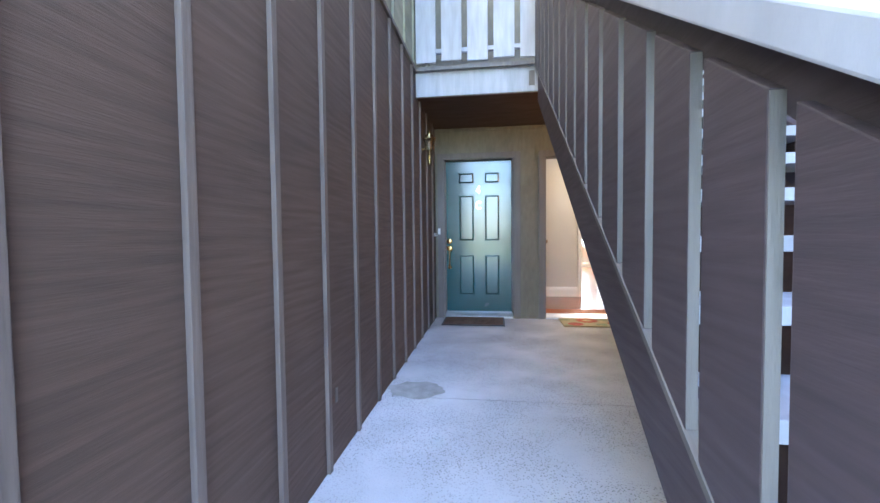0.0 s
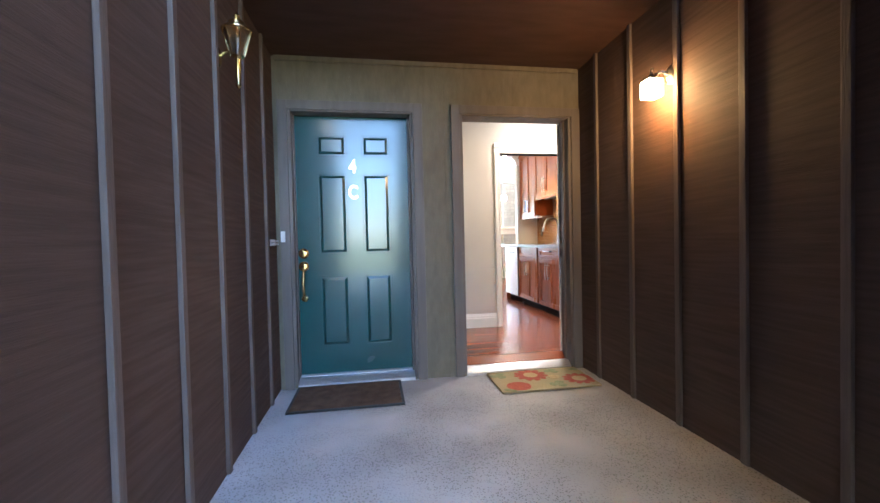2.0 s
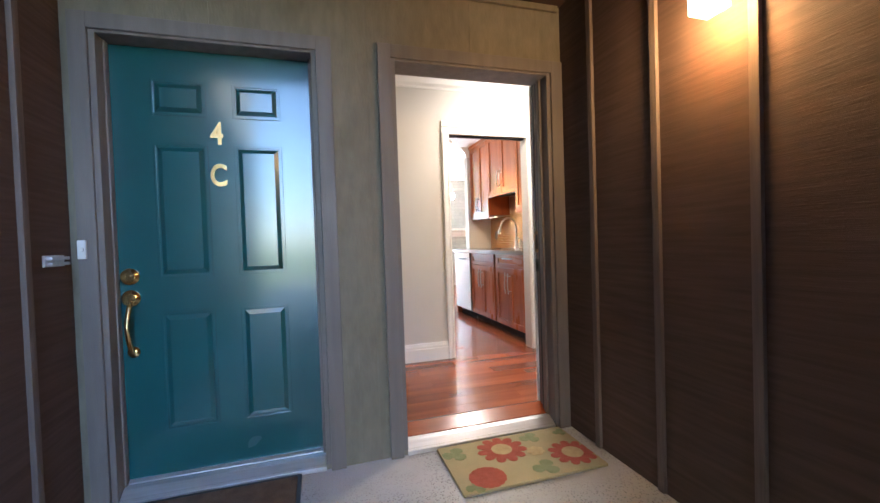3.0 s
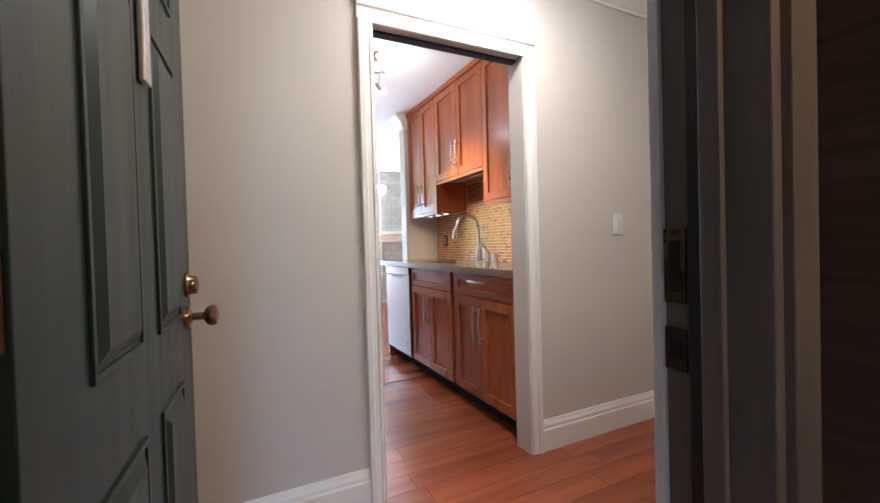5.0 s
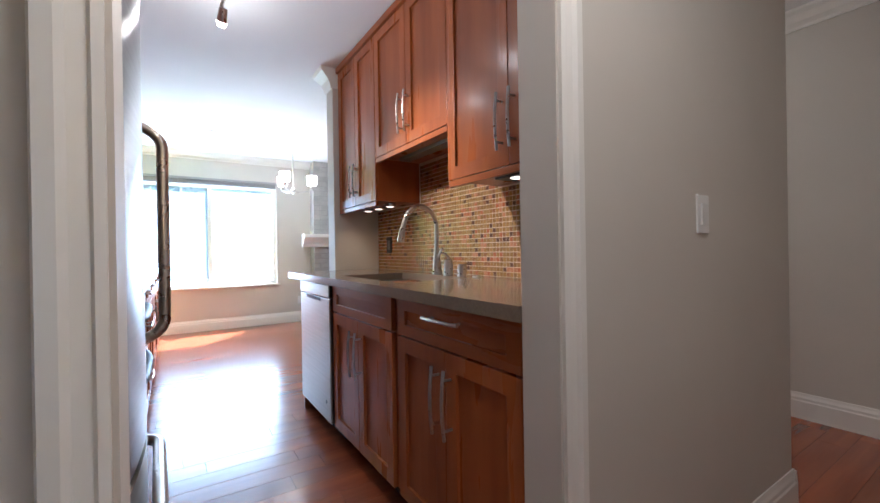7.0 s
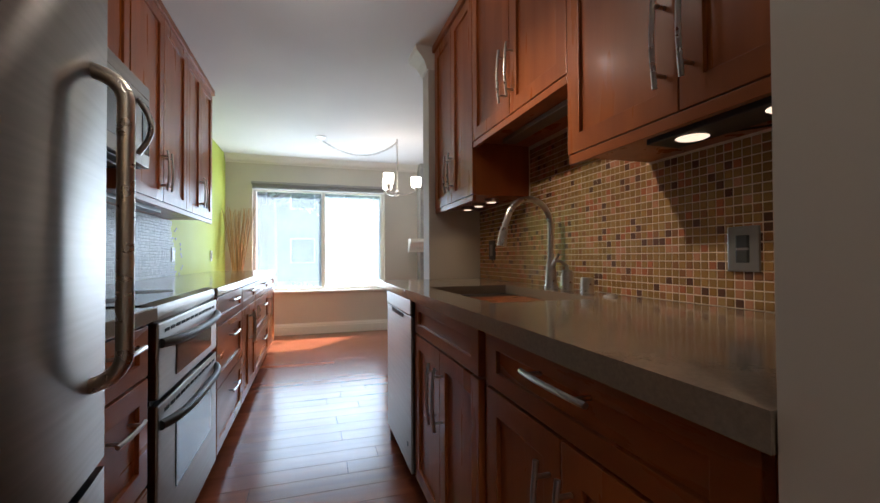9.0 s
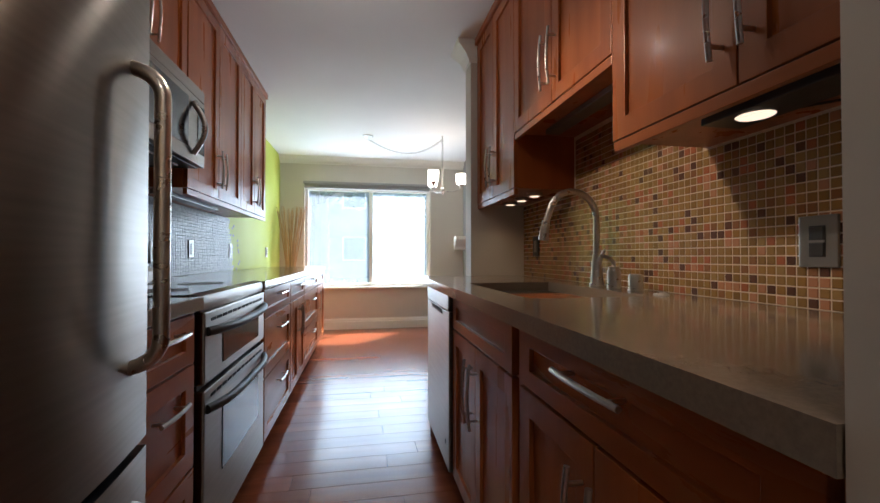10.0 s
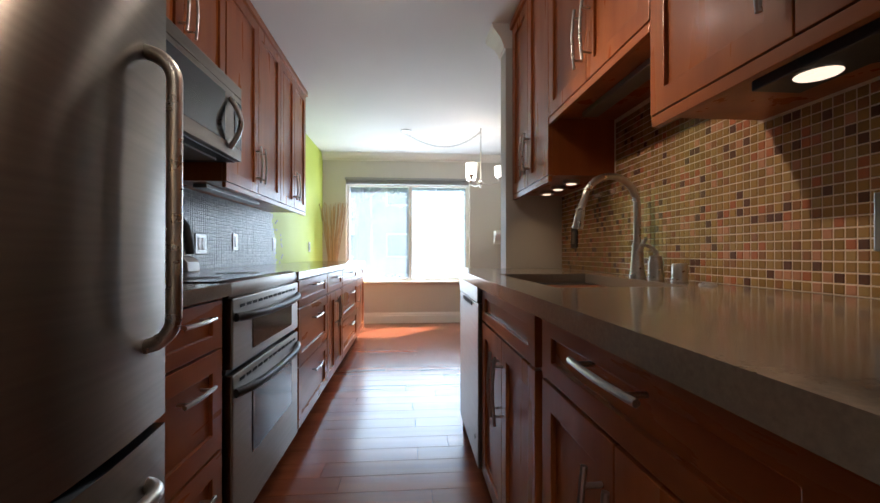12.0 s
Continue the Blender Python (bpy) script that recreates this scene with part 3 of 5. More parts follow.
def stringer_z(y):
    return 0.60 + SL * (y - 0.97)


stair = thing("staircase", (1.15, 2.2, 0), "dark brown painted open stair with wide board railing", "staircase")
for name, x0, x1 in (("stringer", SX0, SX0 + 0.045), ("stringer", SX1 - 0.045, SX1)):
    prof = [(0.08, 0.0), (0.08, stringer_z(0.08)), (4.22, stringer_z(4.22)), (4.22, stringer_z(4.22) - 0.355), (0.60, 0.0)]
    part(name, prism(prof, "x", x0, x1), "stair", stair, bevel=0.003)
part("edge_strip", prism([(0.08, stringer_z(0.08) + 0.002), (4.22, stringer_z(4.22) + 0.002), (4.22, stringer_z(4.22) + 0.024), (0.08, stringer_z(0.08) + 0.024)], "x", SX0 - 0.040, SX0 + 0.02), "rail_edge", stair, "worn pale stringer edge")
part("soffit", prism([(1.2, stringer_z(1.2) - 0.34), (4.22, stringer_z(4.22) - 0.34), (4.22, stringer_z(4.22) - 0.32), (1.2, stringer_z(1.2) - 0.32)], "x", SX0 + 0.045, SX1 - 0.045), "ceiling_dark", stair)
for i in range(14):
    z = 0.18 * (i + 1)
    y = 0.22 + i * 0.276
    part("tread", bx(SX0 + 0.047, SX1 - 0.047, y, y + 0.29, z - 0.05, z), "balcony", stair, "pale concrete tread", bevel=0.004)
for i in range(17):
    y = 0.823 + 0.240 * (i - 3)
    z0, z1 = max(0.01, stringer_z(y) + 0.022), stringer_z(y) + 0.795
    prof = [(y, z0), (y + 0.185, z0 + 0.185 * SL), (y + 0.185, z1 + 0.185 * SL), (y, z1)]
    part("railing_board", prism(prof, "x", SX0 - 0.036, SX0 - 0.012), "stair", stair, bevel=0.003)
    # Thin pale strip puts the light on each near edge into colour.
    part("board_edge", bx(SX0 - 0.035, SX0 - 0.013, y - 0.003, y - 0.0005, z0 + 0.004, z1 - 0.004), "rail_edge", stair, "worn board edge coloured pale for the light on it")
part("rail_bar", prism([(0.02, stringer_z(0.02) + 0.755), (4.20, stringer_z(4.20) + 0.755), (4.20, stringer_z(4.20) + 0.86), (0.02, stringer_z(0.02) + 0.86)], "x", SX0 - 0.011, SX0 + 0.028), "stair", stair, bevel=0.003)
part("handrail", prism([(0.02, stringer_z(0.02) + 0.86), (4.20, stringer_z(4.20) + 0.86), (4.20, stringer_z(4.20) + 0.93), (0.02, stringer_z(0.02) + 0.93)], "x", SX0 - 0.065, SX0 + 0.085), "balcony", stair, "pale grey worn handrail cap", bevel=0.006)


# ---- panel doors ----
def panel_door(name, x0, x1, y, z0, z1, material, label):
    """Six-panel leaf in the x-z plane, face at y looking to -y."""
    d = thing(name, (x0, y, z0), label, "door", kind="structure")
    part("leaf", bx(x0, x1, y, y + 0.042, z0, z1), material, d, bevel=0.002)
    w, hgt = x1 - x0, z1 - z0
    cols = ((x0 + 0.185 * w, x0 + 0.445 * w), (x0 + 0.575 * w, x0 + 0.825 * w))
    rows = ((0.105, 0.385), (0.465, 0.780), (0.845, 0.928))
    for a, b in cols:
        for c, e in rows:
            zz0, zz1 = z0 + c * hgt, z0 + e * hgt
            bm = ring_frame("y", y - 0.005, y + 0.002, a, b, zz0, zz1, 0.012, 0.012)
            part("panel_moulding", bm, material, d, bevel=0.0018)
            r0, r1 = [], []
            bm = B()
            for xx, zz in ((a + 0.016, zz0 + 0.016), (b - 0.016, zz0 + 0.016), (b - 0.016, zz1 - 0.016), (a + 0.016, zz1 - 0.016)):
                r0.append(bm.verts.new((xx, y + 0.001, zz)))
            for xx, zz in ((a + 0.038, zz0 + 0.038), (b - 0.038, zz0 + 0.038), (b - 0.038, zz1 - 0.038), (a + 0.038, zz1 - 0.038)):
                r1.append(bm.verts.new((xx, y - 0.010, zz)))
            for i in range(4):
                bm.faces.new((r0[i], r0[(i + 1) % 4], r1[(i + 1) % 4], r1[i]))
            bm.faces.new(r1)
            part("raised_panel", bm, material, d)
    return d


door = panel_door("door_1", D1[0] + 0.014, D1[1] - 0.014, 5.632, 0.068, DTOP - 0.022, "green", "closed glossy dark green six-panel entry door with brass handle")
hx = D1[0] + 0.062
for z in (1.015, 0.915):
    part("lock_rose" if z > 1 else "thumb_plate", lathe([(0.0, 0.0), (0.038, 0.0), (0.038, 0.008), (0.030, 0.014), (0.024, 0.020), (0.0, 0.022)], (hx, 5.632, z), "-y"), "brass", door, "polished brass", smooth=True)
grip = part("pull_handle", tube(arc(lambda t: (hx, 5.632 - 0.016 - 0.045 * math.sin(math.pi * t), 0.90 - 0.235 * t)), 0.011, 10), "brass", door, "polished brass pull", smooth=True)
part("pull_foot", lathe([(0.0, 0.0), (0.026, 0.0), (0.026, 0.006), (0.018, 0.016), (0.0, 0.02)], (hx, 5.632, 0.665), "-y"), "brass", door, smooth=True)
part("thumb_latch", bx(hx - 0.012, hx + 0.012, 5.575, 5.615, 0.893, 0.900), "brass", door, bevel=0.002)
lettering("4", 0.135, (-0.066, 5.626, 1.68), (90, 0, 0), "brass", door)
lettering("C", 0.135, (-0.066, 5.626, 1.48), (90, 0, 0), "brass", door, "letter")

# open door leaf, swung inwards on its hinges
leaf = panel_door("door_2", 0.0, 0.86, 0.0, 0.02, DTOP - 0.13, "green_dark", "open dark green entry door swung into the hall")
leaf.matrix_world = Matrix.Translation((D2[0] + 0.030, 5.70, 0.09)) @ Matrix.Rotation(radians(86.5), 4, "Z")
for z, knob in ((1.00, 0), (0.915, 1)):
    prof = [(0.0, 0.0), (0.032, 0.0), (0.032, 0.006), (0.026, 0.012), (0.024, 0.028), (0.0, 0.030)] if not knob else [(0.0, 0.0), (0.032, 0.0), (0.030, 0.008), (0.011, 0.014), (0.010, 0.040), (0.024, 0.048), (0.029, 0.060), (0.026, 0.072), (0.0, 0.078)]
    part("door_knob" if knob else "deadbolt", lathe(prof, (0.795, 0.0, z), "-y"), "bronze", leaf, "aged brass", smooth=True)
part("knocker", bx(0.415, 0.455, -0.014, -0.002, 1.40, 1.60), "alu", leaf, "small bright metal plate", bevel=0.004)
for z in (0.25, 1.05, 1.80):
    part("hinge", bx(-0.004, 0.0, 0.004, 0.040, z - 0.045, z + 0.045), "bronze", leaf, "aged brass hinge")

# ---- porch things ----
bell = thing("doorbell", (-0.575, FY - 0.024, 1.12), "small white plastic doorbell button on brown trim", "doorbell")
part("plate", bx(-0.592, -0.560, FY - 0.036, FY - 0.0245, 1.105, 1.185), "white_plastic", bell, bevel=0.003)
part("button", lathe([(0, 0), (0.009, 0), (0.008, 0.004), (0, 0.005)], (-0.576, FY - 0.036, 1.145), "-y"), "trim", bell)
hook = thing("wall_hook", (LX + 0.02, 5.42, 1.09), "small pale metal bracket on the siding", "bracket")
part("plate", bx(LX, LX + 0.008, 5.345, 5.475, 1.080, 1.125), "alu", hook, bevel=0.002)
for z in (1.085, 1.107):
    part("bar", bx(LX + 0.0085, LX + 0.030, 5.350, 5.470, z, z + 0.012), "alu", hook, bevel=0.003)
outlet_cover = thing("wall_plug", (LX, 1.78, 0.30), "small pale plug in the siding", "plug")
part("cover", bx(LX, LX + 0.006, 2.03, 2.055, 0.29, 0.36), "rail_edge", outlet_cover, bevel=0.002)

door_mat = thing("doormat", (-0.11, 5.29, 0), "worn brown coir doormat before the green door", "doormat")
part("mat_body", bx(-0.482, 0.244, 5.063, 5.497, 0.003, 0.020), "coir", door_mat, bevel=0.004)
part("mat_border", ring_frame("y", 0, 1, -0.50, 0.262, 5.045, 5.515, 0.017, 0.017), "black_plastic", door_mat, "dark bound edge")
_b = door_mat.children[-1].data
_b.transform(Matrix.Translation(ORG[door_mat]))
_b.transform(Matrix(((1, 0, 0, 0), (0, 0, 1, 0), (0, 0.014, 0, 0.003), (0, 0, 0, 1))))
_b.transform(Matrix.Translation(-ORG[door_mat]))
flower_mat = thing("doormat", (1.33, 5.29, 0), "printed floral coir doormat with red flowers", "doormat")
part("mat_body", bx(0.95, 1.70, 5.085, 5.515, 0.003, 0.018), "mat_base", flower_mat, bevel=0.004)


def petals(cx, cy, r, n, z, depth=0.35):
    bm = B()
    pts = []
    for i in range(n * 6):
        a = 2 * math.pi * i / (n * 6)
        rr = r * (1 - depth + depth * abs(math.sin(a * n / 2)) ** 0.6)
        pts.append((min(1.695, max(0.955, cx + rr * math.cos(a))), min(5.51, max(5.065, cy + rr * math.sin(a) * 0.95))))
    return prism(pts, "z", z, z + 0.0015, bm)


for cx, cy, r, n, dp in ((1.27, 5.385, 0.135, 11, 0.3), (1.10, 5.175, 0.09, 16, 0.05), (1.60, 5.235, 0.125, 11, 0.3)):
    fl = part("flower", petals(cx, cy, r, n, 0.0185, dp), "mat_red", flower_mat, "faded red flower print")
    if dp > 0.1:
        part("flower_heart", lathe([(0, 0), (0.055, 0), (0.054, 0.001), (0, 0.0012)], (cx, cy, 0.0205)), "mat_tan", fl)
for cx, cy, r in ((1.02, 5.42, 0.07), (1.47, 5.45, 0.06), (1.40, 5.16, 0.07), (1.66, 5.45, 0.04), (1.02, 5.12, 0.05)):
    part("leaf_print", petals(cx, cy, r, 3, 0.0182, 0.6), "mat_green", flower_mat, "faded green leaf print")
part("small_flower", petals(1.43, 5.31, 0.05, 7, 0.0188, 0.25), "mat_tan", flower_mat)

lan = thing("wall_lantern", (LX, 4.45, 1.9), "unlit brass carriage lantern with glass panes on siding", "wall lamp")
part("backplate", lathe([(0, 0), (0.055, 0), (0.055, 0.008), (0.035, 0.018), (0, 0.02)], (LX + 0.0, 4.45, 2.0), "x"), "brass", lan, smooth=True)
part("arm", tube(arc(lambda t: (LX + 0.02 + 0.085 * t, 4.45, 2.0 + 0.03 * math.sin(math.pi * t) - 0.01 * t)), 0.008), "brass", lan, smooth=True)
cx = LX + 0.105
part("stem", lathe([(0.0, 1.835), (0.009, 1.84), (0.016, 1.853), (0.009, 1.866), (0.013, 1.89), (0.013, 1.985), (0.02, 1.995), (0.034, 2.0), (0.0, 2.003)], (cx, 4.45, 0)), "brass", lan, smooth=True)
part("cap", lathe([(0.078, 2.128), (0.076, 2.136), (0.045, 2.158), (0.040, 2.176), (0.022, 2.188), (0.014, 2.200), (0.018, 2.210), (0.006, 2.222), (0.0, 2.235)], (cx, 4.45, 0), n=12), "brass", lan, smooth=True)
for k in range(6):
    a, a2 = math.pi / 3 * k, math.pi / 3 * (k + 1)
    lo, hi = (cx + 0.036 * math.cos(a), 4.45 + 0.036 * math.sin(a), 2.0), (cx + 0.070 * math.cos(a), 4.45 + 0.070 * math.sin(a), 2.13)
    part("glazing_bar", tube([lo, hi], 0.0035, 6), "brass", lan)
    bm = B()
    q = [bm.verts.new(p) for p in (lo, (cx + 0.036 * math.cos(a2), 4.45 + 0.036 * math.sin(a2), 2.0), (cx + 0.070 * math.cos(a2), 4.45 + 0.070 * math.sin(a2), 2.13), hi)]
    bm.faces.new(q)
    r = bmesh.ops.solidify(bm, geom=bm.faces[:], thickness=0.002)
    part("pane", bm, "lantern", lan, "clear glass pane").visible_shadow = False
lan.scale, lan.location.z = (0.92, 0.92, 0.92), 1.895
part("candle", lathe([(0, 2.003), (0.010, 2.003), (0.010, 2.06), (0.013, 2.075), (0.009, 2.10), (0, 2.115)], (cx, 4.45, 0), n=12), "white_plastic", lan, smooth=True)

por = thing("porch_lamp", (RX, 4.40, 1.9), "lit amber glass cube wall lamp on chrome arm", "wall lamp")
LPX, LPY, LPZ = 1.695, 4.508, 1.985    # top of the glass cube
part("backplate", lathe([(0, 0), (0.055, 0), (0.055, 0.008), (0.042, 0.014), (0.036, 0.022), (0.02, 0.028), (0, 0.03)], (RX - 0.002, 4.46, LPZ + 0.02), "-x"), "nickel", por, smooth=True)
part("arm", tube(arc(lambda t: (RX - 0.03 - 0.055 * t, 4.46 + 0.045 * t, LPZ + 0.02 + 0.02 * math.sin(math.pi * t))), 0.008), "nickel", por, smooth=True)
part("cap", lathe([(0.0, 0.001), (0.044, 0.001), (0.038, 0.016), (0.018, 0.028), (0.008, 0.036), (0.008, 0.044), (0, 0.046)], (LPX, LPY, LPZ)), "nickel", por, smooth=True)
part("finial_ring", tube(arc(lambda t: (LPX, LPY + 0.012 * math.sin(2 * math.pi * t), LPZ + 0.058 - 0.012 * math.cos(2 * math.pi * t)), 16), 0.003, 6), "nickel", por)
H = 0.043
bm = bx(LPX - H, LPX + H, LPY - H, LPY + H, LPZ - 0.006, LPZ)
for x0, x1, y0, y1 in ((-H, H, -H, 0.006 - H), (-H, H, H - 0.006, H), (-H, 0.006 - H, 0.006 - H, H - 0.006), (H - 0.006, H, 0.006 - H, H - 0.006)):
    box(bm, LPX + x0, LPX + x1, LPY + y0, LPY + y1, LPZ - 0.098, LPZ - 0.006)
part("glass_shade", bm, "lit_amber", por, "glowing amber glass cube shade").visible_shadow = False

# ---- inside: walls, floor, ceiling ----
HY, KY = 6.84, 6.95      # hall side and kitchen side of the wall between them
KX0, KX1, KTOP = 1.512, 2.274, 2.074
KL, KR, FARY = 0.76, 2.96, 12.71
kw = thing("wall_kitchen", (2.3, 6.9, FLOOR), "greige painted hall wall with a cased kitchen opening", "wall", kind="structure")
bm = B()
box(bm, 0.60, KX0, HY, KY, FLOOR - 0.02, CEIL)
box(bm, KX0, KX1, HY, KY, KTOP, CEIL)
box(bm, KX1, 3.63, HY, KY, FLOOR - 0.02, CEIL)
part("plaster", bm, "wall", kw)


def moulding(pts, axis, a, b):
    return prism(pts, axis, a, b)


for x0, s in ((KX0, -1), (KX1, 1)):
    prof = [(x0 + s * 0.003, HY), (x0 + s * 0.003, HY - 0.012), (x0 + s * 0.014, HY - 0.016), (x0 + s * 0.018, HY - 0.011), (x0 + s * 0.036, HY - 0.014), (x0 + s * 0.044, HY - 0.022), (x0 + s * 0.062, HY - 0.022), (x0 + s * 0.066, HY - 0.014), (x0 + s * 0.066, HY)]
    part("casing", prism(prof, "z", FLOOR, KTOP), "trim", kw, "white moulded casing")
    part("jamb", bx(x0 - 0.004 if s > 0 else x0 - 0.012, x0 + 0.012 if s > 0 else x0 + 0.004, HY - 0.002, KY + 0.002, FLOOR, KTOP + 0.004), "wall", kw)
prof = [(HY, KTOP - 0.004), (HY - 0.012, KTOP - 0.004), (HY - 0.016, KTOP + 0.014), (HY - 0.011, KTOP + 0.018), (HY - 0.014, KTOP + 0.050), (HY - 0.022, KTOP + 0.058), (HY - 0.022, KTOP + 0.100), (HY - 0.014, KTOP + 0.108), (HY, KTOP + 0.108)]
part("head_casing", prism(prof, "x", KX0 - 0.066, KX1 + 0.066), "trim", kw, "white moulded head casing")
part("pocket_track", bx(KX0 + 0.004, KX1 - 0.004, HY + 0.045, HY + 0.085, KTOP - 0.012, KTOP - 0.001), "dark", kw, "dark sliding door track slot")

BASE = lambda s, y: [(y, FLOOR), (y - s * 0.016, FLOOR), (y - s * 0.016, FLOOR + 0.105), (y - s * 0.012, FLOOR + 0.112), (y - s * 0.012, FLOOR + 0.126), (y - s * 0.007, FLOOR + 0.140), (y - s * 0.004, FLOOR + 0.155), (y, FLOOR + 0.155)]
CROWN = lambda s, y: [(y, CEIL), (y - s * 0.085, CEIL), (y - s * 0.080, CEIL - 0.012), (y - s * 0.060, CEIL - 0.030), (y - s * 0.040, CEIL - 0.065), (y - s * 0.014, CEIL - 0.085), (y - s * 0.010, CEIL - 0.10), (y, CEIL - 0.10)]


def trim_run(name, profile, axis, a, b, label):
    return solid(name, prism(profile, axis, a, b), "trim", label, "trim", "structure")


for a, b in ((0.62, KX0 - 0.066), (KX1 + 0.066, 3.645)):
    trim_run("baseboard", BASE(1, HY), "x", a, b, "white moulded baseboard along the hall wall")
trim_run("crown_trim", CROWN(1, HY), "x", 0.62, 3.70, "white crown moulding along the hall ceiling")
trim_run("baseboard", BASE(-1, 3.63), "y", HY - 0.015, 9.2, "white moulded baseboard round the hall corner")
trim_run("baseboard", BASE(1, 4.75), "y", 5.72, 9.2, "white moulded baseboard along the passage wall")
trim_run("crown_trim", CROWN(1, 4.75), "y", 5.72, 9.2, "white crown moulding along the passage ceiling")
trim_run("crown_trim", CROWN(-1, 3.63), "y", HY - 0.08, 9.2, "white crown moulding round the hall corner")
solid("wall_corner", bx(3.50, 3.629, KY + 0.002, 9.2, FLOOR - 0.02, CEIL), "wall", "greige painted wall of the passage", "wall", "structure")
solid("wall_passage", bx(4.75, 4.90, 5.70, 9.35, FLOOR - 0.02, CEIL), "wall", "greige painted passage wall", "wall", "structure")
solid("wall_passage_end", bx(3.50, 4.75, 9.2, 9.35, FLOOR - 0.02, CEIL), "wall", "greige painted wall closing the passage", "wall", "structure")
bm = B()
box(bm, 0.46, D2[0] - 0.012, 5.702, 5.78, FLOOR - 0.02, CEIL)
box(bm, D2[0] - 0.012, D2[1] + 0.16, 5.702, 5.705, DTOP, CEIL)
box(bm, D2[1] + 0.16, 4.75, 5.702, 5.78, FLOOR - 0.02, CEIL)
solid("wall_hall_front", bm, "wall", "greige painted inner face of the front wall", "wall", "structure")
solid("wall_hall_end", bx(0.46, 0.60, 5.78, KY, FLOOR - 0.02, CEIL), "wall", "greige painted wall at the end of the hall", "wall", "structure")

solid("wall_kitchen_left", bx(KL - 0.14, KL, KY, FARY, FLOOR - 0.02, CEIL), "lime", "lime green painted kitchen wall", "wall", "structure")
solid("wall_kitchen_right", bx(KR, KR + 0.14, KY, 9.26, FLOOR - 0.02, CEIL), "wall", "greige painted kitchen wall behind the sink", "wall", "structure")
stub = thing("wall_stub", (2.8, 9.32, FLOOR), "greige painted wall end with small crown moulding", "wall", kind="structure")
part("plaster", bx(2.600, KR + 0.14, 9.262, 9.40, FLOOR, CEIL), "wall", stub)
pc = [(0.0, -0.155), (0.012, -0.155), (0.014, -0.135), (0.032, -0.09), (0.066, -0.045), (0.080, -0.03), (0.086, 0.0), (0.0, 0.0)]
bm = B()
rings = []
for d, z in pc[:-1]:
    rings.append([bm.verts.new(p) for p in ((2.70, 9.262 - 0.02 * d, CEIL + z), (2.60 - d, 9.262 - 0.02 * d, CEIL + z), (2.60 - d, 9.40 + d, CEIL + z), (3.10, 9.40 + d, CEIL + z))])
for a, b in zip(rings, rings[1:]):
    for i in range(3):
        bm.faces.new((a[i], a[i + 1], b[i + 1], b[i]))
part("crown", bm, "trim", stub, "white crown moulding")

# far wall with the window opening
WX0, WX1, WZ0, WZ1 = 1.09, 2.885, 0.70, 2.13
bm = B()
box(bm, KL - 0.14, WX0, FARY, FARY + 0.16, FLOOR - 0.02, CEIL)
box(bm, WX1, 5.2, FARY, FARY + 0.16, FLOOR - 0.02, CEIL)
box(bm, WX0, WX1, FARY, FARY + 0.16, FLOOR - 0.02, WZ0)
box(bm, WX0, WX1, FARY, FARY + 0.16, WZ1, CEIL)
solid("wall_far", bm, "wall", "greige painted dining wall round a wide window", "wall", "structure")
solid("wall_dining_right", bx(5.06, 5.2, 9.26, FARY, FLOOR - 0.02, CEIL), "wall", "greige painted dining room wall", "wall", "structure")
solid("wall_dining_back", bx(KR + 0.14, 5.06, 9.36, 9.50, FLOOR - 0.02, CEIL), "wall", "greige painted wall behind the kitchen", "wall", "structure")
trim_run("baseboard", BASE(1, FARY), "x", KL, 3.36, "white moulded baseboard under the window")
trim_run("crown_trim", CROWN(1, FARY), "x", KL, 5.06, "white crown moulding over the window wall")
solid("ceiling", bx(0.44, 5.2, 5.702, 12.88, CEIL, CEIL + 0.16), "ceiling", "white painted ceiling", "ceiling", "structure")
# Unseen slab added on top to keep outside light out.
solid("roof", bx(-4, 6, 5.56, 13.2, 7.6, 7.8), "roof", "flat slab over the building, added unseen to block light", "roof", "structure")

solid("upper_storey", bx(-4, 6, 5.702, 12.86, CEIL + 0.165, 7.598), "siding", "brown sided upper storey of the flats", "building", "structure")
solid("next_flat", bx(-4, 0.438, 5.702, 12.86, -0.05, CEIL + 0.163), "siding", "brown sided flat behind the green door", "building", "structure")
solid("west_wing", bx(-4, LX - 0.195, -0.3, 5.55, -0.05, 7.6), "siding", "brown sided wing beside the walkway", "building", "structure")
solid("east_wing", bx(RX + 0.165, 6, -1.0, 5.53, -0.05, 7.6), "siding", "brown sided wing beyond the stairs", "building", "structure")

win = thing("window_1", (1.985, FARY + 0.08, WZ0), "wide white two-pane sliding window, sunlit outside", "window", kind="structure")
for name, b0 in (("sill", bx(WX0 - 0.03, WX1 + 0.03, FARY - 0.035, FARY + 0.16, WZ0 - 0.022, WZ0 + 0.004)),
                 ("frame", bx(WX0, WX0 + 0.045, FARY + 0.06, FARY + 0.13, WZ0 + 0.004, WZ1)), ("frame", bx(WX1 - 0.045, WX1, FARY + 0.06, FARY + 0.13, WZ0 + 0.004, WZ1)),
                 ("frame", bx(WX0 + 0.045, WX1 - 0.045, FARY + 0.06, FARY + 0.13, WZ1 - 0.045, WZ1)), ("frame", bx(WX0 + 0.045, WX1 - 0.045, FARY + 0.06, FARY + 0.13, WZ0 + 0.004, WZ0 + 0.05)),
                 ("mullion", bx(1.990, 2.040, FARY + 0.065, FARY + 0.125, WZ0 + 0.05, WZ1 - 0.045))):
    part(name, b0, "trim", win, bevel=0.003)
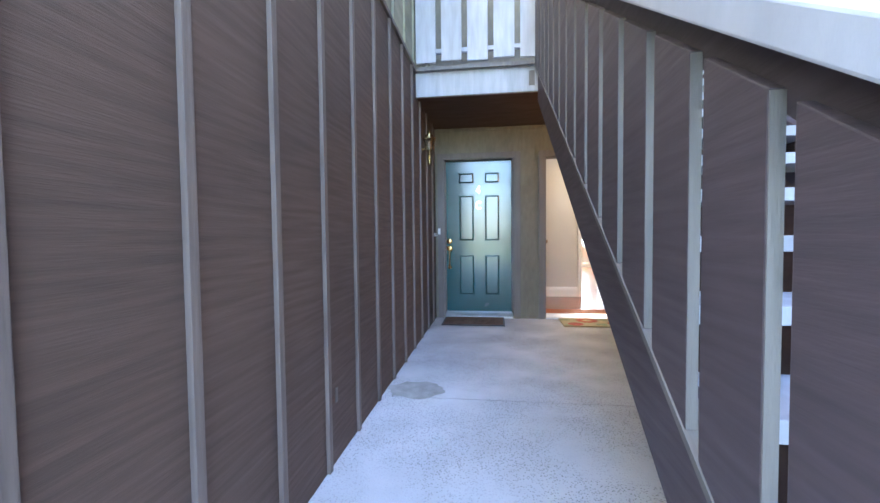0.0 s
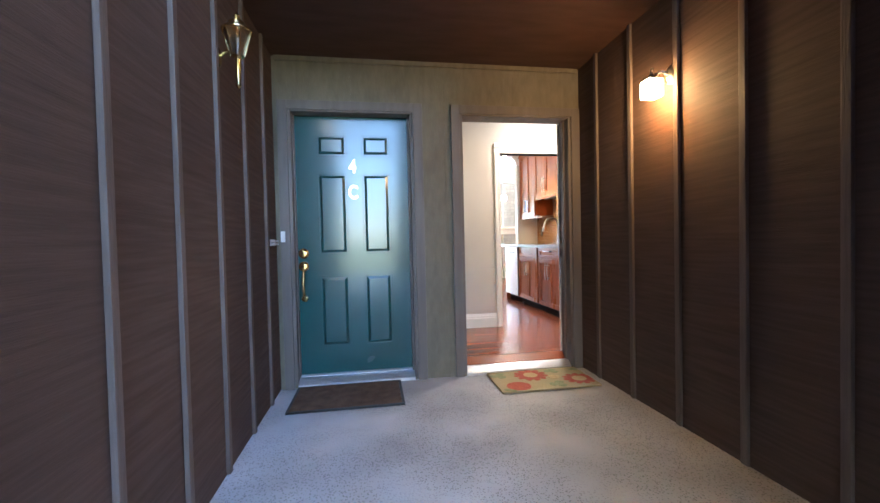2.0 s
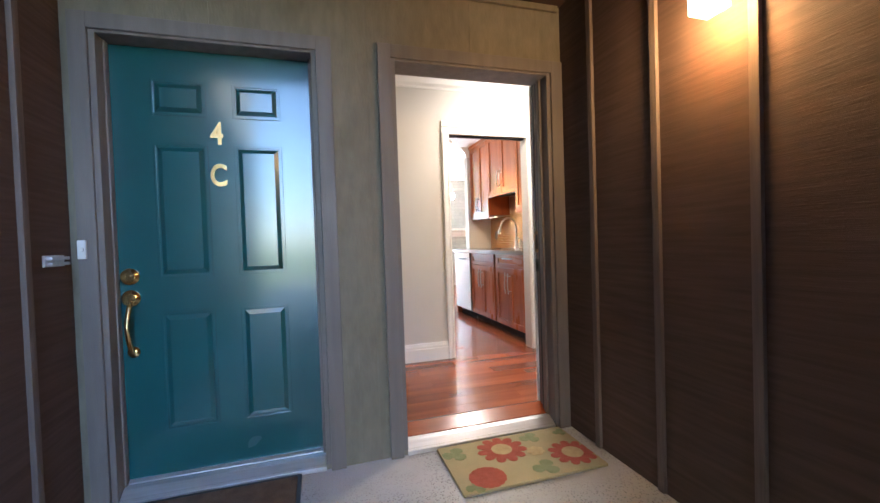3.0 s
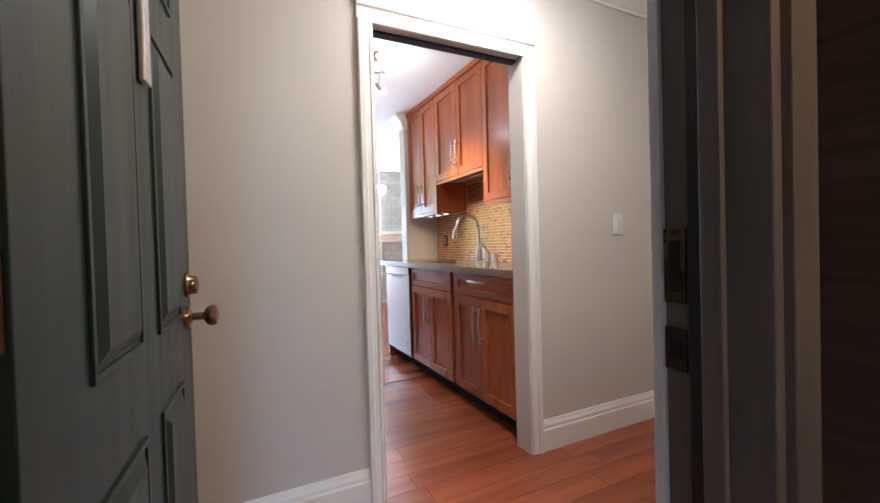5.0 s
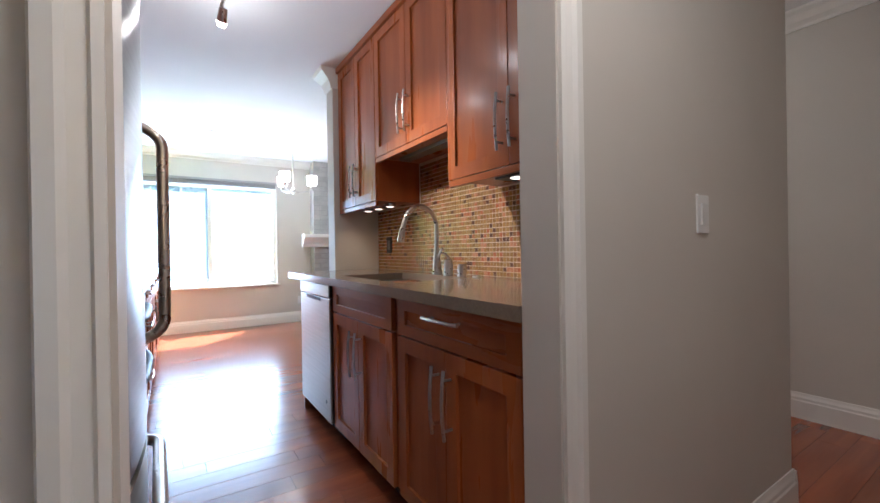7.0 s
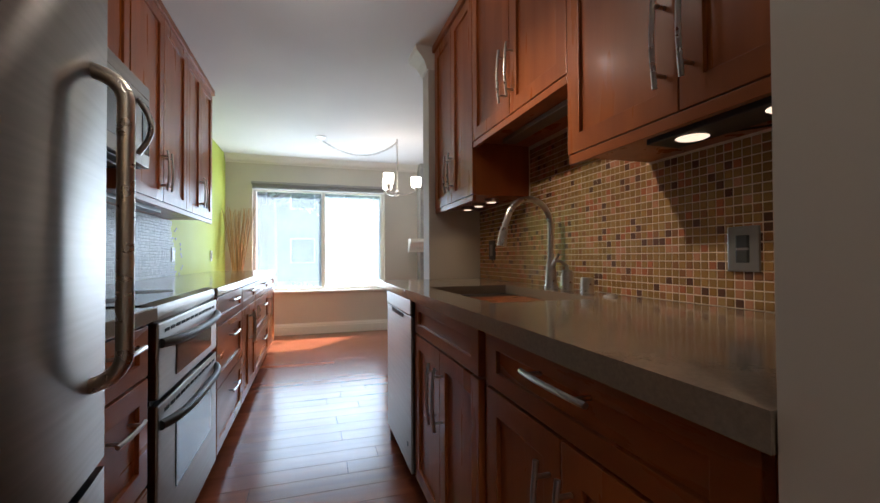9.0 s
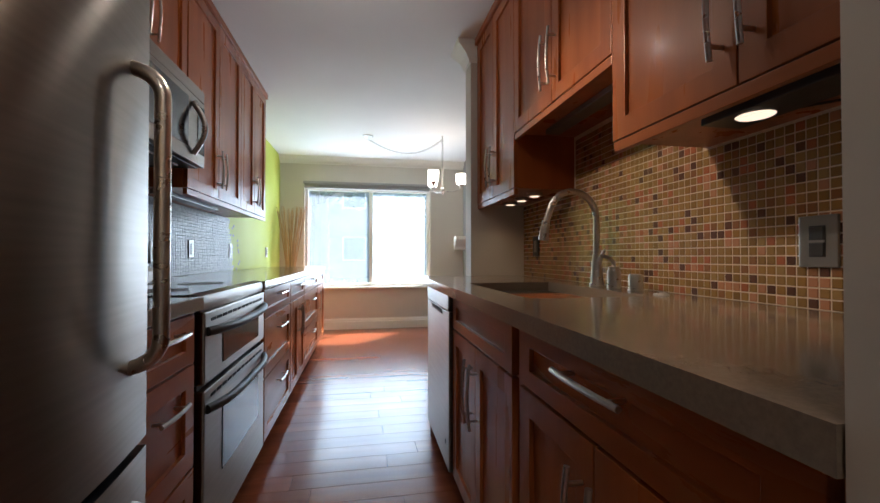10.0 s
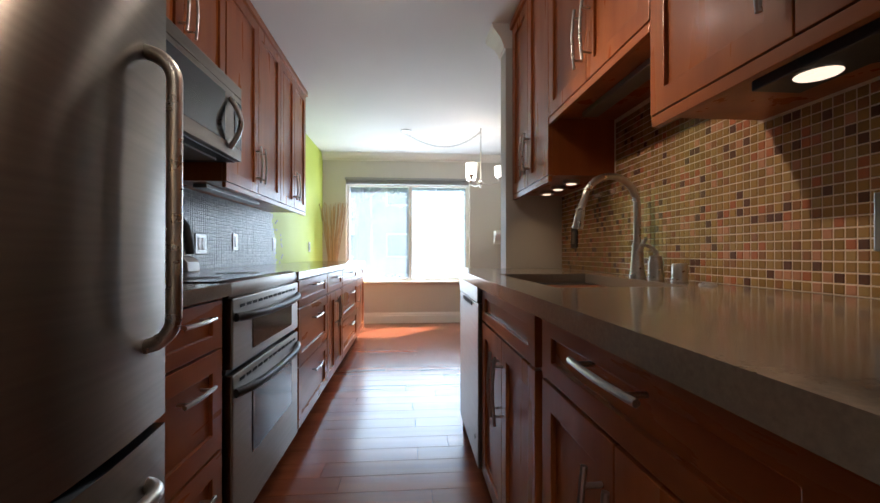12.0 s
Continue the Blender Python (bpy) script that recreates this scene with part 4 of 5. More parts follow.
for x0, x1, y in ((WX0 + 0.045, 1.99, FARY + 0.085), (2.04, WX1 - 0.045, FARY + 0.105)):
    part("pane", bx(x0, x1, y, y + 0.005, WZ0 + 0.05, WZ1 - 0.045), "clear" if x0 < 1.5 else "screened", win).visible_shadow = False
blind = thing("window_blind", (1.985, 12.68, 2.1), "raised grey horizontal blind stacked above the window", "blind")
part("headrail", bx(WX0 - 0.01, WX1 - 0.01, FARY - 0.055, FARY - 0.003, 2.165, 2.20), "blind", blind, bevel=0.003)
for i in range(5):
    part("slat", bx(WX0 + 0.005, WX1 - 0.02, FARY - 0.052, FARY - 0.006, 2.105 + 0.0115 * i, 2.1125 + 0.0115 * i), "blind", blind)

# fireplace beside the window
fp = thing("fireplace", (4.2, 12.6, FLOOR), "grey painted brick chimney breast with white mantel", "fireplace")
part("mortar_core", bx(3.385, 5.05, 12.512, FARY - 0.003, FLOOR, CEIL - 0.002), "mortar", fp)
brick_me = None
for r in range(33):
    z = FLOOR + 0.004 + r * 0.074
    for c in range(4):
        x0 = 3.38 + c * 0.215 - (0.107 if r % 2 else 0)
        x1 = x0 + 0.205
        x0 = max(x0, 3.38)
        if z + 0.066 < CEIL - 0.002:
            part("brick", bx(x0, x1, 12.500, 12.52, z, z + 0.066), "brick_grey", fp, bevel=0.0)
mantel = prism([(12.498, 1.24), (12.46, 1.24), (12.45, 1.28), (12.42, 1.31), (12.40, 1.35), (12.36, 1.375), (12.345, 1.385), (12.345, 1.43), (12.498, 1.43)], "x", 3.20, 5.0)
part("mantel_shelf", mantel, "trim", fp, "white moulded mantel shelf")
for px, py, pz, nm in ((3.21, FARY, 0.43, "wall_outlet"),):
    o = thing(nm, (px, py, pz), "white plastic wall outlet by the baseboard", "outlet")
    part("plate", bx(px - 0.036, px + 0.036, py - 0.007, py, pz - 0.058, pz + 0.058), "white_plastic", o, bevel=0.003)
    for dz in (-0.02, 0.02):
        part("socket", bx(px - 0.014, px + 0.014, py - 0.009, py - 0.0071, pz + dz - 0.013, pz + dz + 0.013), "trim", o)
sw = thing("light_switch", (2.915, HY, 1.25), "white rocker light switch on greige wall", "light switch")
part("plate", bx(2.880, 2.950, HY - 0.007, HY, 1.192, 1.308), "white_plastic", sw, bevel=0.003)
part("rocker", bx(2.898, 2.932, HY - 0.012, HY - 0.0071, 1.217, 1.283), "white_plastic", sw, bevel=0.002)

hl = thing("ceiling_light", (2.0, 6.38, CEIL), "lit opal glass dome ceiling light", "ceiling light")
part("pan", lathe([(0, 0), (0.15, 0), (0.15, -0.02), (0.14, -0.03), (0, -0.03)], (2.0, 6.38, CEIL)), "nickel", hl, smooth=True)
part("dome", lathe([(0.138, -0.031), (0.136, -0.07), (0.115, -0.115), (0.07, -0.142), (0.0, -0.152)], (2.0, 6.38, CEIL)), "lit_white", hl, "glowing opal dome", smooth=True).visible_shadow = False
part("finial", lathe([(0, -0.152), (0.012, -0.154), (0.010, -0.166), (0, -0.174)], (2.0, 6.38, CEIL)), "nickel", hl, smooth=True)
# Unseen copy of the fixture, put with the added passage lamp.
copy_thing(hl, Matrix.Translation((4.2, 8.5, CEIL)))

# ---- kitchen cabinets ----
def handle(parent, a, b, out, bow=0.008):
    """A bar pull from a to b, standing off along out (a unit vector)."""
    a, b, out = Vector(a), Vector(b), Vector(out)
    d = (b - a).normalized()
    bm = tube(arc(lambda t: a + (b - a) * t + out * (0.030 + bow * math.sin(math.pi * t)), 8), 0.0058, 8)
    L = (b - a).length
    for s in (0.14 * L, 0.86 * L):
        tube([a + d * s, a + d * s + out * 0.033], 0.0048, 8, bm)
    return part("handle", bm, "nickel", parent, "brushed nickel bar pull", smooth=True)


def shaker(parent, name, s, xf, y0, y1, z0, z1, rail=0.058, material="cherry"):
    """A framed front in the y-z plane; s is +1 where it looks to +x."""
    X = lambda a, b: (min(xf + s * a, xf + s * b), max(xf + s * a, xf + s * b))
    r = min(rail, (z1 - z0) * 0.30)
    bm = ring_frame("x", *X(0.0, 0.020), y0, y1, z0, z1, rail, r)
    d = part(name, bm, material, parent, bevel=0.0018)
    part("panel", bx(*X(0.002, 0.009), y0 + rail, y1 - rail, z0 + r, z1 - r), material, d)
    return d


def cabinet(name, s, xw, xf, y0, y1, z0, z1, label, fronts, group, toe=False):
    """xw: the wall's face; xf: the carcass front; fronts: (kind, y0, y1, z0, z1, handle)."""
    c = thing(name, ((xw + xf) / 2, (y0 + y1) / 2, z0), label, "cabinet", group)
    X = (min(xw, xf), max(xw, xf))
    part("body", bx(*X, y0 + 0.001, y1 - 0.001, z0 + (0.10 if toe else 0), z1), "cherry", c, bevel=0.001)
    if toe:
        t = (min(xw, xf - s * 0.06), max(xw, xf - s * 0.06))
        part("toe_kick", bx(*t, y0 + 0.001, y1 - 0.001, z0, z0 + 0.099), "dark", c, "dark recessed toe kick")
    for kind, a, b, c0, c1, h in fronts:
        f = shaker(c, kind, s, xf, a + 0.002, b - 0.002, c0 + 0.002, c1 - 0.002, material="cherry" if kind == "door" else "cherry_h")
        out = (s, 0, 0)
        xh = xf + s * 0.020
        if h == "wide":
            m, w = (a + b) / 2, min(0.205, (b - a) * 0.42) / 2
            zh = c1 - 0.042 if c1 - c0 < 0.2 else c1 - 0.085
            handle(f, (xh, m - w, zh), (xh, m + w, zh), out, 0.005)
        elif h:
            side, top = h
            yy = a + 0.035 if side == "a" else b - 0.035
            z = (c1 - 0.27, c1 - 0.05) if top == "t" else (c0 + 0.06, c0 + 0.28)
            handle(f, (xh, yy, z[0]), (xh, yy, z[1]), out)
    return c


RF, RU, LF, LU = 2.320, 2.660, 1.410, 1.060   # carcass fronts: right base, right upper, left base, left upper
ZB, CT, UB, UT = FLOOR, 1.015, 1.472, 2.505
BT = CT - 0.042
U_LBL, B_LBL = "cherry wood wall cabinet with shaker doors and nickel pulls", "cherry wood base cabinet with shaker fronts and nickel pulls"

cabinet("wall_cabinet", -1, KR, RU, 6.955, 7.795, UB, UT, U_LBL, [("door", 6.957, 7.385, UB, UT, ("b", "b")), ("door", 7.385, 7.795, UB, UT, ("a", "b"))], "wall cabinets")
cabinet("wall_cabinet", -1, KR, RU, 7.795, 8.595, 1.735, UT, "shorter cherry wall cabinet above the sink", [("door", 7.795, 8.19, 1.735, UT, ("b", "b")), ("door", 8.19, 8.595, 1.735, UT, ("a", "b"))], "wall cabinets")
cabinet("wall_cabinet", -1, KR, RU, 8.595, 9.26, UB, UT, U_LBL, [("door", 8.595, 8.925, UB, UT, ("b", "b")), ("door", 8.925, 9.255, UB, UT, ("a", "b"))], "wall cabinets")
cabinet("base_cabinet", -1, KR, RF, 6.955, 7.69, ZB, BT, B_LBL, [("drawer", 6.985, 7.665, 0.83, BT - 0.004, "wide"), ("door", 6.985, 7.335, 0.20, 0.826, ("b", "t")), ("door", 7.335, 7.665, 0.20, 0.826, ("a", "t"))], "base cabinets", True)
cabinet("base_cabinet", -1, KR, RF, 7.69, 8.44, ZB, BT, "cherry wood sink base cabinet with plain top panel", [("false_front", 7.715, 8.435, 0.83, BT - 0.004, None), ("door", 7.715, 8.075, 0.20, 0.826, ("b", "t")), ("door", 8.075, 8.435, 0.20, 0.826, ("a", "t"))], "base cabinets", True)
cabinet("wall_cabinet", 1, KL, LU, 8.87, 9.745, UB, UT, U_LBL, [("door", 8.875, 9.31, UB, UT, ("b", "b")), ("door", 9.31, 9.745, UB, UT, ("a", "b"))], "wall cabinets")
cabinet("wall_cabinet", 1, KL, LU, 9.745, 10.46, UB, UT, U_LBL, [("door", 9.745, 10.10, UB, UT, ("b", "b")), ("door", 10.10, 10.455, UB, UT, ("a", "b"))], "wall cabinets")
cabinet("wall_cabinet", 1, KL, LU, 8.10, 8.868, 1.935, UT, "short cherry wall cabinet above the microwave", [("door", 8.105, 8.485, 1.94, UT, ("b", "b")), ("door", 8.485, 8.865, 1.94, UT, ("a", "b"))], "wall cabinets")
cabinet("wall_cabinet", 1, KL, LU, 7.655, 8.098, UB, UT, "narrow cherry wall cabinet beside the fridge", [("door", 7.66, 8.095, UB, UT, ("b", "b"))], "wall cabinets")
cabinet("wall_cabinet", 1, KL, 1.30, 6.955, 7.653, 1.93, UT, "deep cherry cabinet above the refrigerator", [("door", 6.957, 7.315, 1.935, UT, ("b", "b")), ("door", 7.315, 7.65, 1.935, UT, ("a", "b"))], "wall cabinets")
DR = lambda a, b: [("drawer", a, b, 0.825, BT - 0.004, "wide"), ("drawer", a, b, 0.52, 0.821, "wide"), ("drawer", a, b, 0.20, 0.516, "wide")]
cabinet("base_cabinet", 1, KL, LF, 7.66, 8.085, ZB, BT, "cherry wood drawer cabinet with three drawers", DR(7.665, 8.04), "base cabinets", True)
cabinet("base_cabinet", 1, KL, LF, 8.885, 9.64, ZB, BT, "cherry wood drawer cabinet with three drawers", DR(8.905, 9.635), "base cabinets", True)
cabinet("base_cabinet", 1, KL, LF, 9.64, 10.29, ZB, BT, B_LBL, [("drawer", 9.645, 10.285, 0.825, BT - 0.004, "wide"), ("door", 9.645, 9.965, 0.20, 0.821, ("b", "t")), ("door", 9.965, 10.285, 0.20, 0.821, ("a", "t"))], "base cabinets", True)
cabinet("base_cabinet", 1, KL, LF, 10.29, 11.26, ZB, BT, "cherry wood drawer cabinet with three drawers", DR(10.295, 11.255), "base cabinets", True)
cabinet("base_cabinet", 1, KL, LF, 11.26, 11.95, ZB, BT, B_LBL, [("drawer", 11.265, 11.945, 0.825, BT - 0.004, "wide"), ("door", 11.265, 11.945, 0.20, 0.821, ("a", "t"))], "base cabinets", True)
for name, x0, x1, y0, y1 in (("cabinet_crown", RU - 0.035, KR, 6.955, 9.26), ("cabinet_crown", KL, LU + 0.035, 7.655, 10.47)):
    solid(name, bx(x0, x1, y0, y1, UT + 0.001, CEIL - 0.001), "cherry_h", "cherry wood top moulding over the wall cabinets", "trim", bevel=0.004)
for y0, y1, z in ((6.957, 7.79, UB), (7.80, 8.59, 1.735), (8.60, 9.255, UB)):
    solid("light_rail", bx(RU - 0.018, RU + 0.0, y0, y1, z - 0.030, z - 0.001), "cherry_h", "cherry light rail under the wall cabinet", "trim", bevel=0.002)
solid("light_rail", bx(LU - 0.0, LU + 0.018, 8.875, 10.455, UB - 0.030, UB - 0.001), "cherry_h", "cherry light rail under the wall cabinets", "trim", bevel=0.002)

# under-cabinet lights
puck = thing("under_cabinet_light", (2.80, 7.3, UB), "black under-cabinet light bar with warm lenses", "light")
part("housing", bx(2.715, 2.825, 6.99, 7.555, UB - 0.024, UB - 0.001), "black_plastic", puck, bevel=0.004)
part("cord", tube([(2.79, 7.50, UB - 0.004), (2.84, 7.44, UB - 0.012), (2.90, 7.38, UB - 0.010), (2.945, 7.30, UB - 0.006)], 0.003, 6), "black_plastic", puck, "thin black cord", smooth=True)
for y in (7.25, 7.465):
    part("lens", lathe([(0, 0), (0.037, 0), (0.034, -0.002), (0, -0.003)], (2.77, y, UB - 0.0242)), "lit_puck", puck, "glowing warm lens")
for y in (8.72, 8.90, 9.08):
    p2 = thing("puck_light", (2.80, y, UB), "small warm puck light under the cabinet", "light", "puck lights")
    part("ring", lathe([(0.040, 0), (0.040, -0.016), (0.034, -0.018), (0.0, -0.018)], (2.80, y, UB - 0.001)), "nickel", p2, smooth=True)
    part("lens", lathe([(0, 0), (0.025, 0), (0.023, -0.002), (0, -0.003)], (2.80, y, UB - 0.0195)), "lit_puck", p2, "glowing warm lens")
hood = thing("under_cabinet_light", (2.80, 8.2, 1.735), "slim unlit light strip above the sink", "light")
part("housing", bx(2.76, 2.83, 7.90, 8.50, 1.712, 1.734), "grey_plate", hood, bevel=0.004)
und = thing("under_cabinet_light", (0.92, 9.3, UB), "slim unlit light strip under the cabinets", "light")
part("housing", bx(0.88, 0.95, 8.95, 9.70, UB - 0.022, UB - 0.001), "grey_plate", und, bevel=0.004)

# worktops
SK = (2.40, 2.80, 7.84, 8.56)
wt = thing("worktop_sink", (2.6, 8.1, CT - 0.04), "polished taupe quartz worktop with undermount sink cutout", "worktop")
bm = B()
E0, E1 = 2.266, KR - 0.001
box(bm, E0, SK[0], 6.955, 9.30, CT - 0.04, CT)
box(bm, SK[1], E1, 6.955, 9.26, CT - 0.04, CT)
box(bm, SK[0], SK[1], 6.955, SK[2], CT - 0.04, CT)
box(bm, SK[0], SK[1], SK[3], 9.26, CT - 0.04, CT)
bmesh.ops.remove_doubles(bm, verts=bm.verts, dist=0.0001)
part("slab", bm, "quartz", wt)
snk = thing("sink", (2.6, 8.15, 0.80), "brushed steel undermount sink basin", "sink")
bm = B()
z0, z1 = 0.80, CT - 0.0405
x0, x1, y0, y1 = SK[0] - 0.004, SK[1] + 0.004, SK[2] - 0.004, SK[3] + 0.004
for a in ((x0 - 0.004, x0, y0, y1, z0, z1), (x1, x1 + 0.004, y0, y1, z0, z1), (x0 - 0.004, x1 + 0.004, y0 - 0.004, y0, z0, z1), (x0 - 0.004, x1 + 0.004, y1, y1 + 0.004, z0, z1), (x0 - 0.004, x1 + 0.004, y0 - 0.004, y1 + 0.004, z0 - 0.004, z0)):
    box(bm, *a)
part("basin", bm, "sink", snk)
part("drain", lathe([(0, 0), (0.045, 0), (0.042, 0.004), (0.02, 0.002), (0, 0.002)], (2.62, 8.15, z0)), "nickel", snk, smooth=True)
for y0, y1, nm in ((7.66, 8.088, "short"), (8.875, 11.97, "long")):
    w = thing("worktop", (1.1, (y0 + y1) / 2, CT - 0.04), f"{nm} polished taupe quartz worktop beside the range", "worktop")
    part("slab", bx(KL + 0.001, 1.438, y0, y1, CT - 0.04, CT), "quartz", w, bevel=0.003)

# tap, soap pump, cup, cap
FX, FYY = 2.885, 8.28
tap = thing("kitchen_tap", (FX, FYY, CT), "brushed nickel gooseneck kitchen tap by the sink", "tap")
part("base", lathe([(0, 0), (0.030, 0), (0.030, 0.006), (0.026, 0.02), (0.0215, 0.09), (0.016, 0.135), (0.0, 0.14)], (FX, FYY, CT)), "nickel", tap, smooth=True)
R = 0.105
pts = [(FX, FYY, CT + 0.13 + 0.02 * i) for i in range(9)] + [(FX - R + R * math.cos(a), FYY + 0.006, CT + 0.29 + R * math.sin(a)) for a in [math.pi * i / 16 for i in range(1, 16)]] + [(FX - 2 * R - 0.004, FYY + 0.01, CT + 0.29), (FX - 2 * R - 0.010, FYY + 0.012, CT + 0.265)]
part("neck", tube(pts, 0.0135, 14), "nickel", tap, smooth=True)
part("spray_head", tube([(FX - 2 * R - 0.010, FYY + 0.012, CT + 0.27), (FX - 2 * R - 0.016, FYY + 0.014, CT + 0.235), (FX - 2 * R - 0.022, FYY + 0.016, CT + 0.19)], 0.0165, 14, taper=0.021), "nickel", tap, "nickel pull-down spray head", smooth=True)
part("lever", tube([(FX, FYY - 0.02, CT + 0.10), (FX - 0.004, FYY - 0.04, CT + 0.125), (FX - 0.01, FYY - 0.075, CT + 0.15)], 0.011, 10, taper=0.006), "nickel", tap, smooth=True)
SPX, SPY = 2.885, 8.16
soap = thing("soap_pump", (SPX, SPY, CT), "brushed nickel soap pump beside the tap", "soap pump")
part("body", lathe([(0, 0), (0.026, 0), (0.026, 0.06), (0.021, 0.075), (0.021, 0.083), (0.008, 0.088), (0.007, 0.105), (0, 0.106)], (SPX, SPY, CT)), "nickel", soap, smooth=True)
part("spout", tube(arc(lambda t: (SPX - 0.055 * t, SPY + 0.01 * t, CT + 0.10 + 0.018 * math.sin(math.pi * 0.8 * t) + 0.008 * t), 8), 0.008, 10, taper=0.005), "nickel", soap, smooth=True)
cup = thing("air_gap_cap", (2.885, 8.03, CT), "small brushed nickel air gap cap", "air gap")
part("cap", lathe([(0, 0), (0.024, 0), (0.024, 0.052), (0.021, 0.060), (0, 0.061)], (2.885, 8.03, CT)), "nickel", cup, smooth=True)
part("collar", lathe([(0, 0), (0.027, 0), (0.027, 0.004), (0, 0.004)], (2.885, 8.03, CT)), "nickel", cup)
dsc = thing("disposal_button", (2.86, 7.87, CT), "flat nickel button set in the worktop", "button")
part("rim", lathe([(0, 0), (0.024, 0), (0.022, 0.005), (0.015, 0.006), (0.014, 0.009), (0, 0.010)], (2.86, 7.87, CT)), "nickel", dsc, smooth=True)

# dishwasher
dw = thing("dishwasher", (2.6, 8.74, FLOOR), "stainless steel dishwasher under the worktop", "dishwasher")
part("tub", bx(RF, KR, 8.443, 9.043, FLOOR + 0.10, BT), "black_plastic", dw)
part("door", bx(RF - 0.035, RF - 0.001, 8.447, 9.040, FLOOR + 0.105, 0.895), "steel", dw, bevel=0.006)
part("control_panel", bx(RF - 0.038, RF - 0.001, 8.447, 9.040, 0.899, BT - 0.003), "steel", dw, bevel=0.006)
part("pocket_handle", bx(RF - 0.0395, RF - 0.037, 8.60, 8.88, 0.872, 0.893), "black_plastic", dw, "dark recessed pull", bevel=0.0008)
part("badge", lathe([(0, 0), (0.011, 0), (0.010, 0.002), (0, 0.0022)], (RF - 0.035, 8.52, 0.31), "-x"), "black_plastic", dw)
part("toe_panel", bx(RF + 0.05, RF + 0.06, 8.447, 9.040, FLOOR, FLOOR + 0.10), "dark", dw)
solid("end_panel", bx(RF - 0.018, KR - 0.36, 9.046, 9.066, FLOOR, BT), "cherry", "cherry end panel beside the dishwasher", "panel")

# refrigerator with a bowed door
fr = thing("refrigerator", (1.1, 7.31, FLOOR), "stainless steel bottom-freezer refrigerator with bowed doors", "refrigerator")
part("body", bx(KL + 0.02, 1.44, 6.957, 7.640, FLOOR + 0.02, 1.90), "black_plastic", fr, bevel=0.004)


def bowed(z0, z1, top_round=0.0):
    y0, y1 = 6.957, 7.645
    outline = [(1.442, y0)] + [(1.478 + 0.040 * math.sin(math.pi * (0.08 + 0.84 * t)), y0 + (y1 - y0) * t) for t in [i / 20 for i in range(21)]] + [(1.442, y1)]
    return prism(outline, "z", z0, z1)


fd = part("fridge_door", bowed(0.775, 1.885), "steel", fr, smooth=True)
fz = part("freezer_drawer", bowed(FLOOR + 0.08, 0.755), "steel", fr, smooth=True)
part("seal", bx(1.30, 1.470, 6.99, 7.635, 0.757, 0.774), "black_plastic", fr, "dark gap between the doors")
hy = 7.562


def bracket_handle(parent, a, b, out, r, stand=0.066):
    a, b, out = Vector(a), Vector(b), Vector(out)
    d = (b - a).normalized()
    pts = [a] + [a + out * stand * math.sin(t) + d * 0.055 * (1 - math.cos(t)) for t in [math.pi / 2 * i / 6 for i in range(1, 7)]]
    pts += [b + out * stand * math.sin(t) - d * 0.055 * (1 - math.cos(t)) for t in [math.pi / 2 * i / 6 for i in range(6, 0, -1)]] + [b]
    return part("handle", tube(pts, r, 14), "nickel", parent, "long brushed steel handle", smooth=True)


bracket_handle(fd, (1.485, hy, 0.93), (1.485, hy, 1.492), (1, 0, 0), 0.014)
bracket_handle(fz, (1.50, 7.06, 0.665), (1.485, 7.575, 0.665), (1, 0, 0), 0.014, 0.048)
part("hinge_cap", bx(1.35, 1.47, 7.56, 7.64, 1.886, 1.905), "black_plastic", fr, bevel=0.004)

# slide-in double oven range
RG0, RG1, RGX = 8.095, 8.868, 1.402
rg = thing("range", (1.1, 8.48, FLOOR), "stainless steel double oven range with black glass top", "range")
part("body", bx(KL + 0.01, RGX, RG0 + 0.003, RG1 - 0.003, FLOOR + 0.10, 1.005), "black_plastic", rg)
part("cooktop", bx(KL + 0.01, RGX - 0.01, RG0, RG1, 1.0055, 1.019), "black", rg, "black glass cooktop", bevel=0.003)
part("front_trim", prism([(RGX - 0.01, 0.965), (RGX + 0.022, 0.965), (RGX + 0.030, 0.990), (RGX + 0.024, 1.014), (RGX - 0.01, 1.021)], "y", RG0, RG1), "steel", rg, smooth=True)


def oven_door(z0, z1):
    d = part("oven_door", bx(RGX + 0.001, RGX + 0.034, RG0 + 0.004, RG1 - 0.004, z0, z1), "steel", rg, bevel=0.006)
    for i in range(12):
        y = RG0 + 0.06 + i * 0.056
        part("vent_slot", bx(RGX + 0.0335, RGX + 0.0355, y, y + 0.040, z1 - 0.034, z1 - 0.024), "dark", d)
    wz1 = z1 - 0.085
    wz0 = z0 + (0.034 if z1 - z0 < 0.3 else 0.19)
    part("window", bx(RGX + 0.033, RGX + 0.0365, RG0 + 0.17, RG1 - 0.12, wz0, wz1), "black", d, "black oven window", bevel=0.001)
    hz = z1 - 0.062
    pts = arc(lambda t: (RGX + 0.036 + 0.036 * (1 - abs(2 * t - 1) ** 4), RG0 + 0.02 + (RG1 - RG0 - 0.04) * t, hz - 0.006 * math.sin(math.pi * t)), 20)
    part("handle", tube(pts, 0.015, 10), "black_plastic", d, "curved dark oven handle", smooth=True)


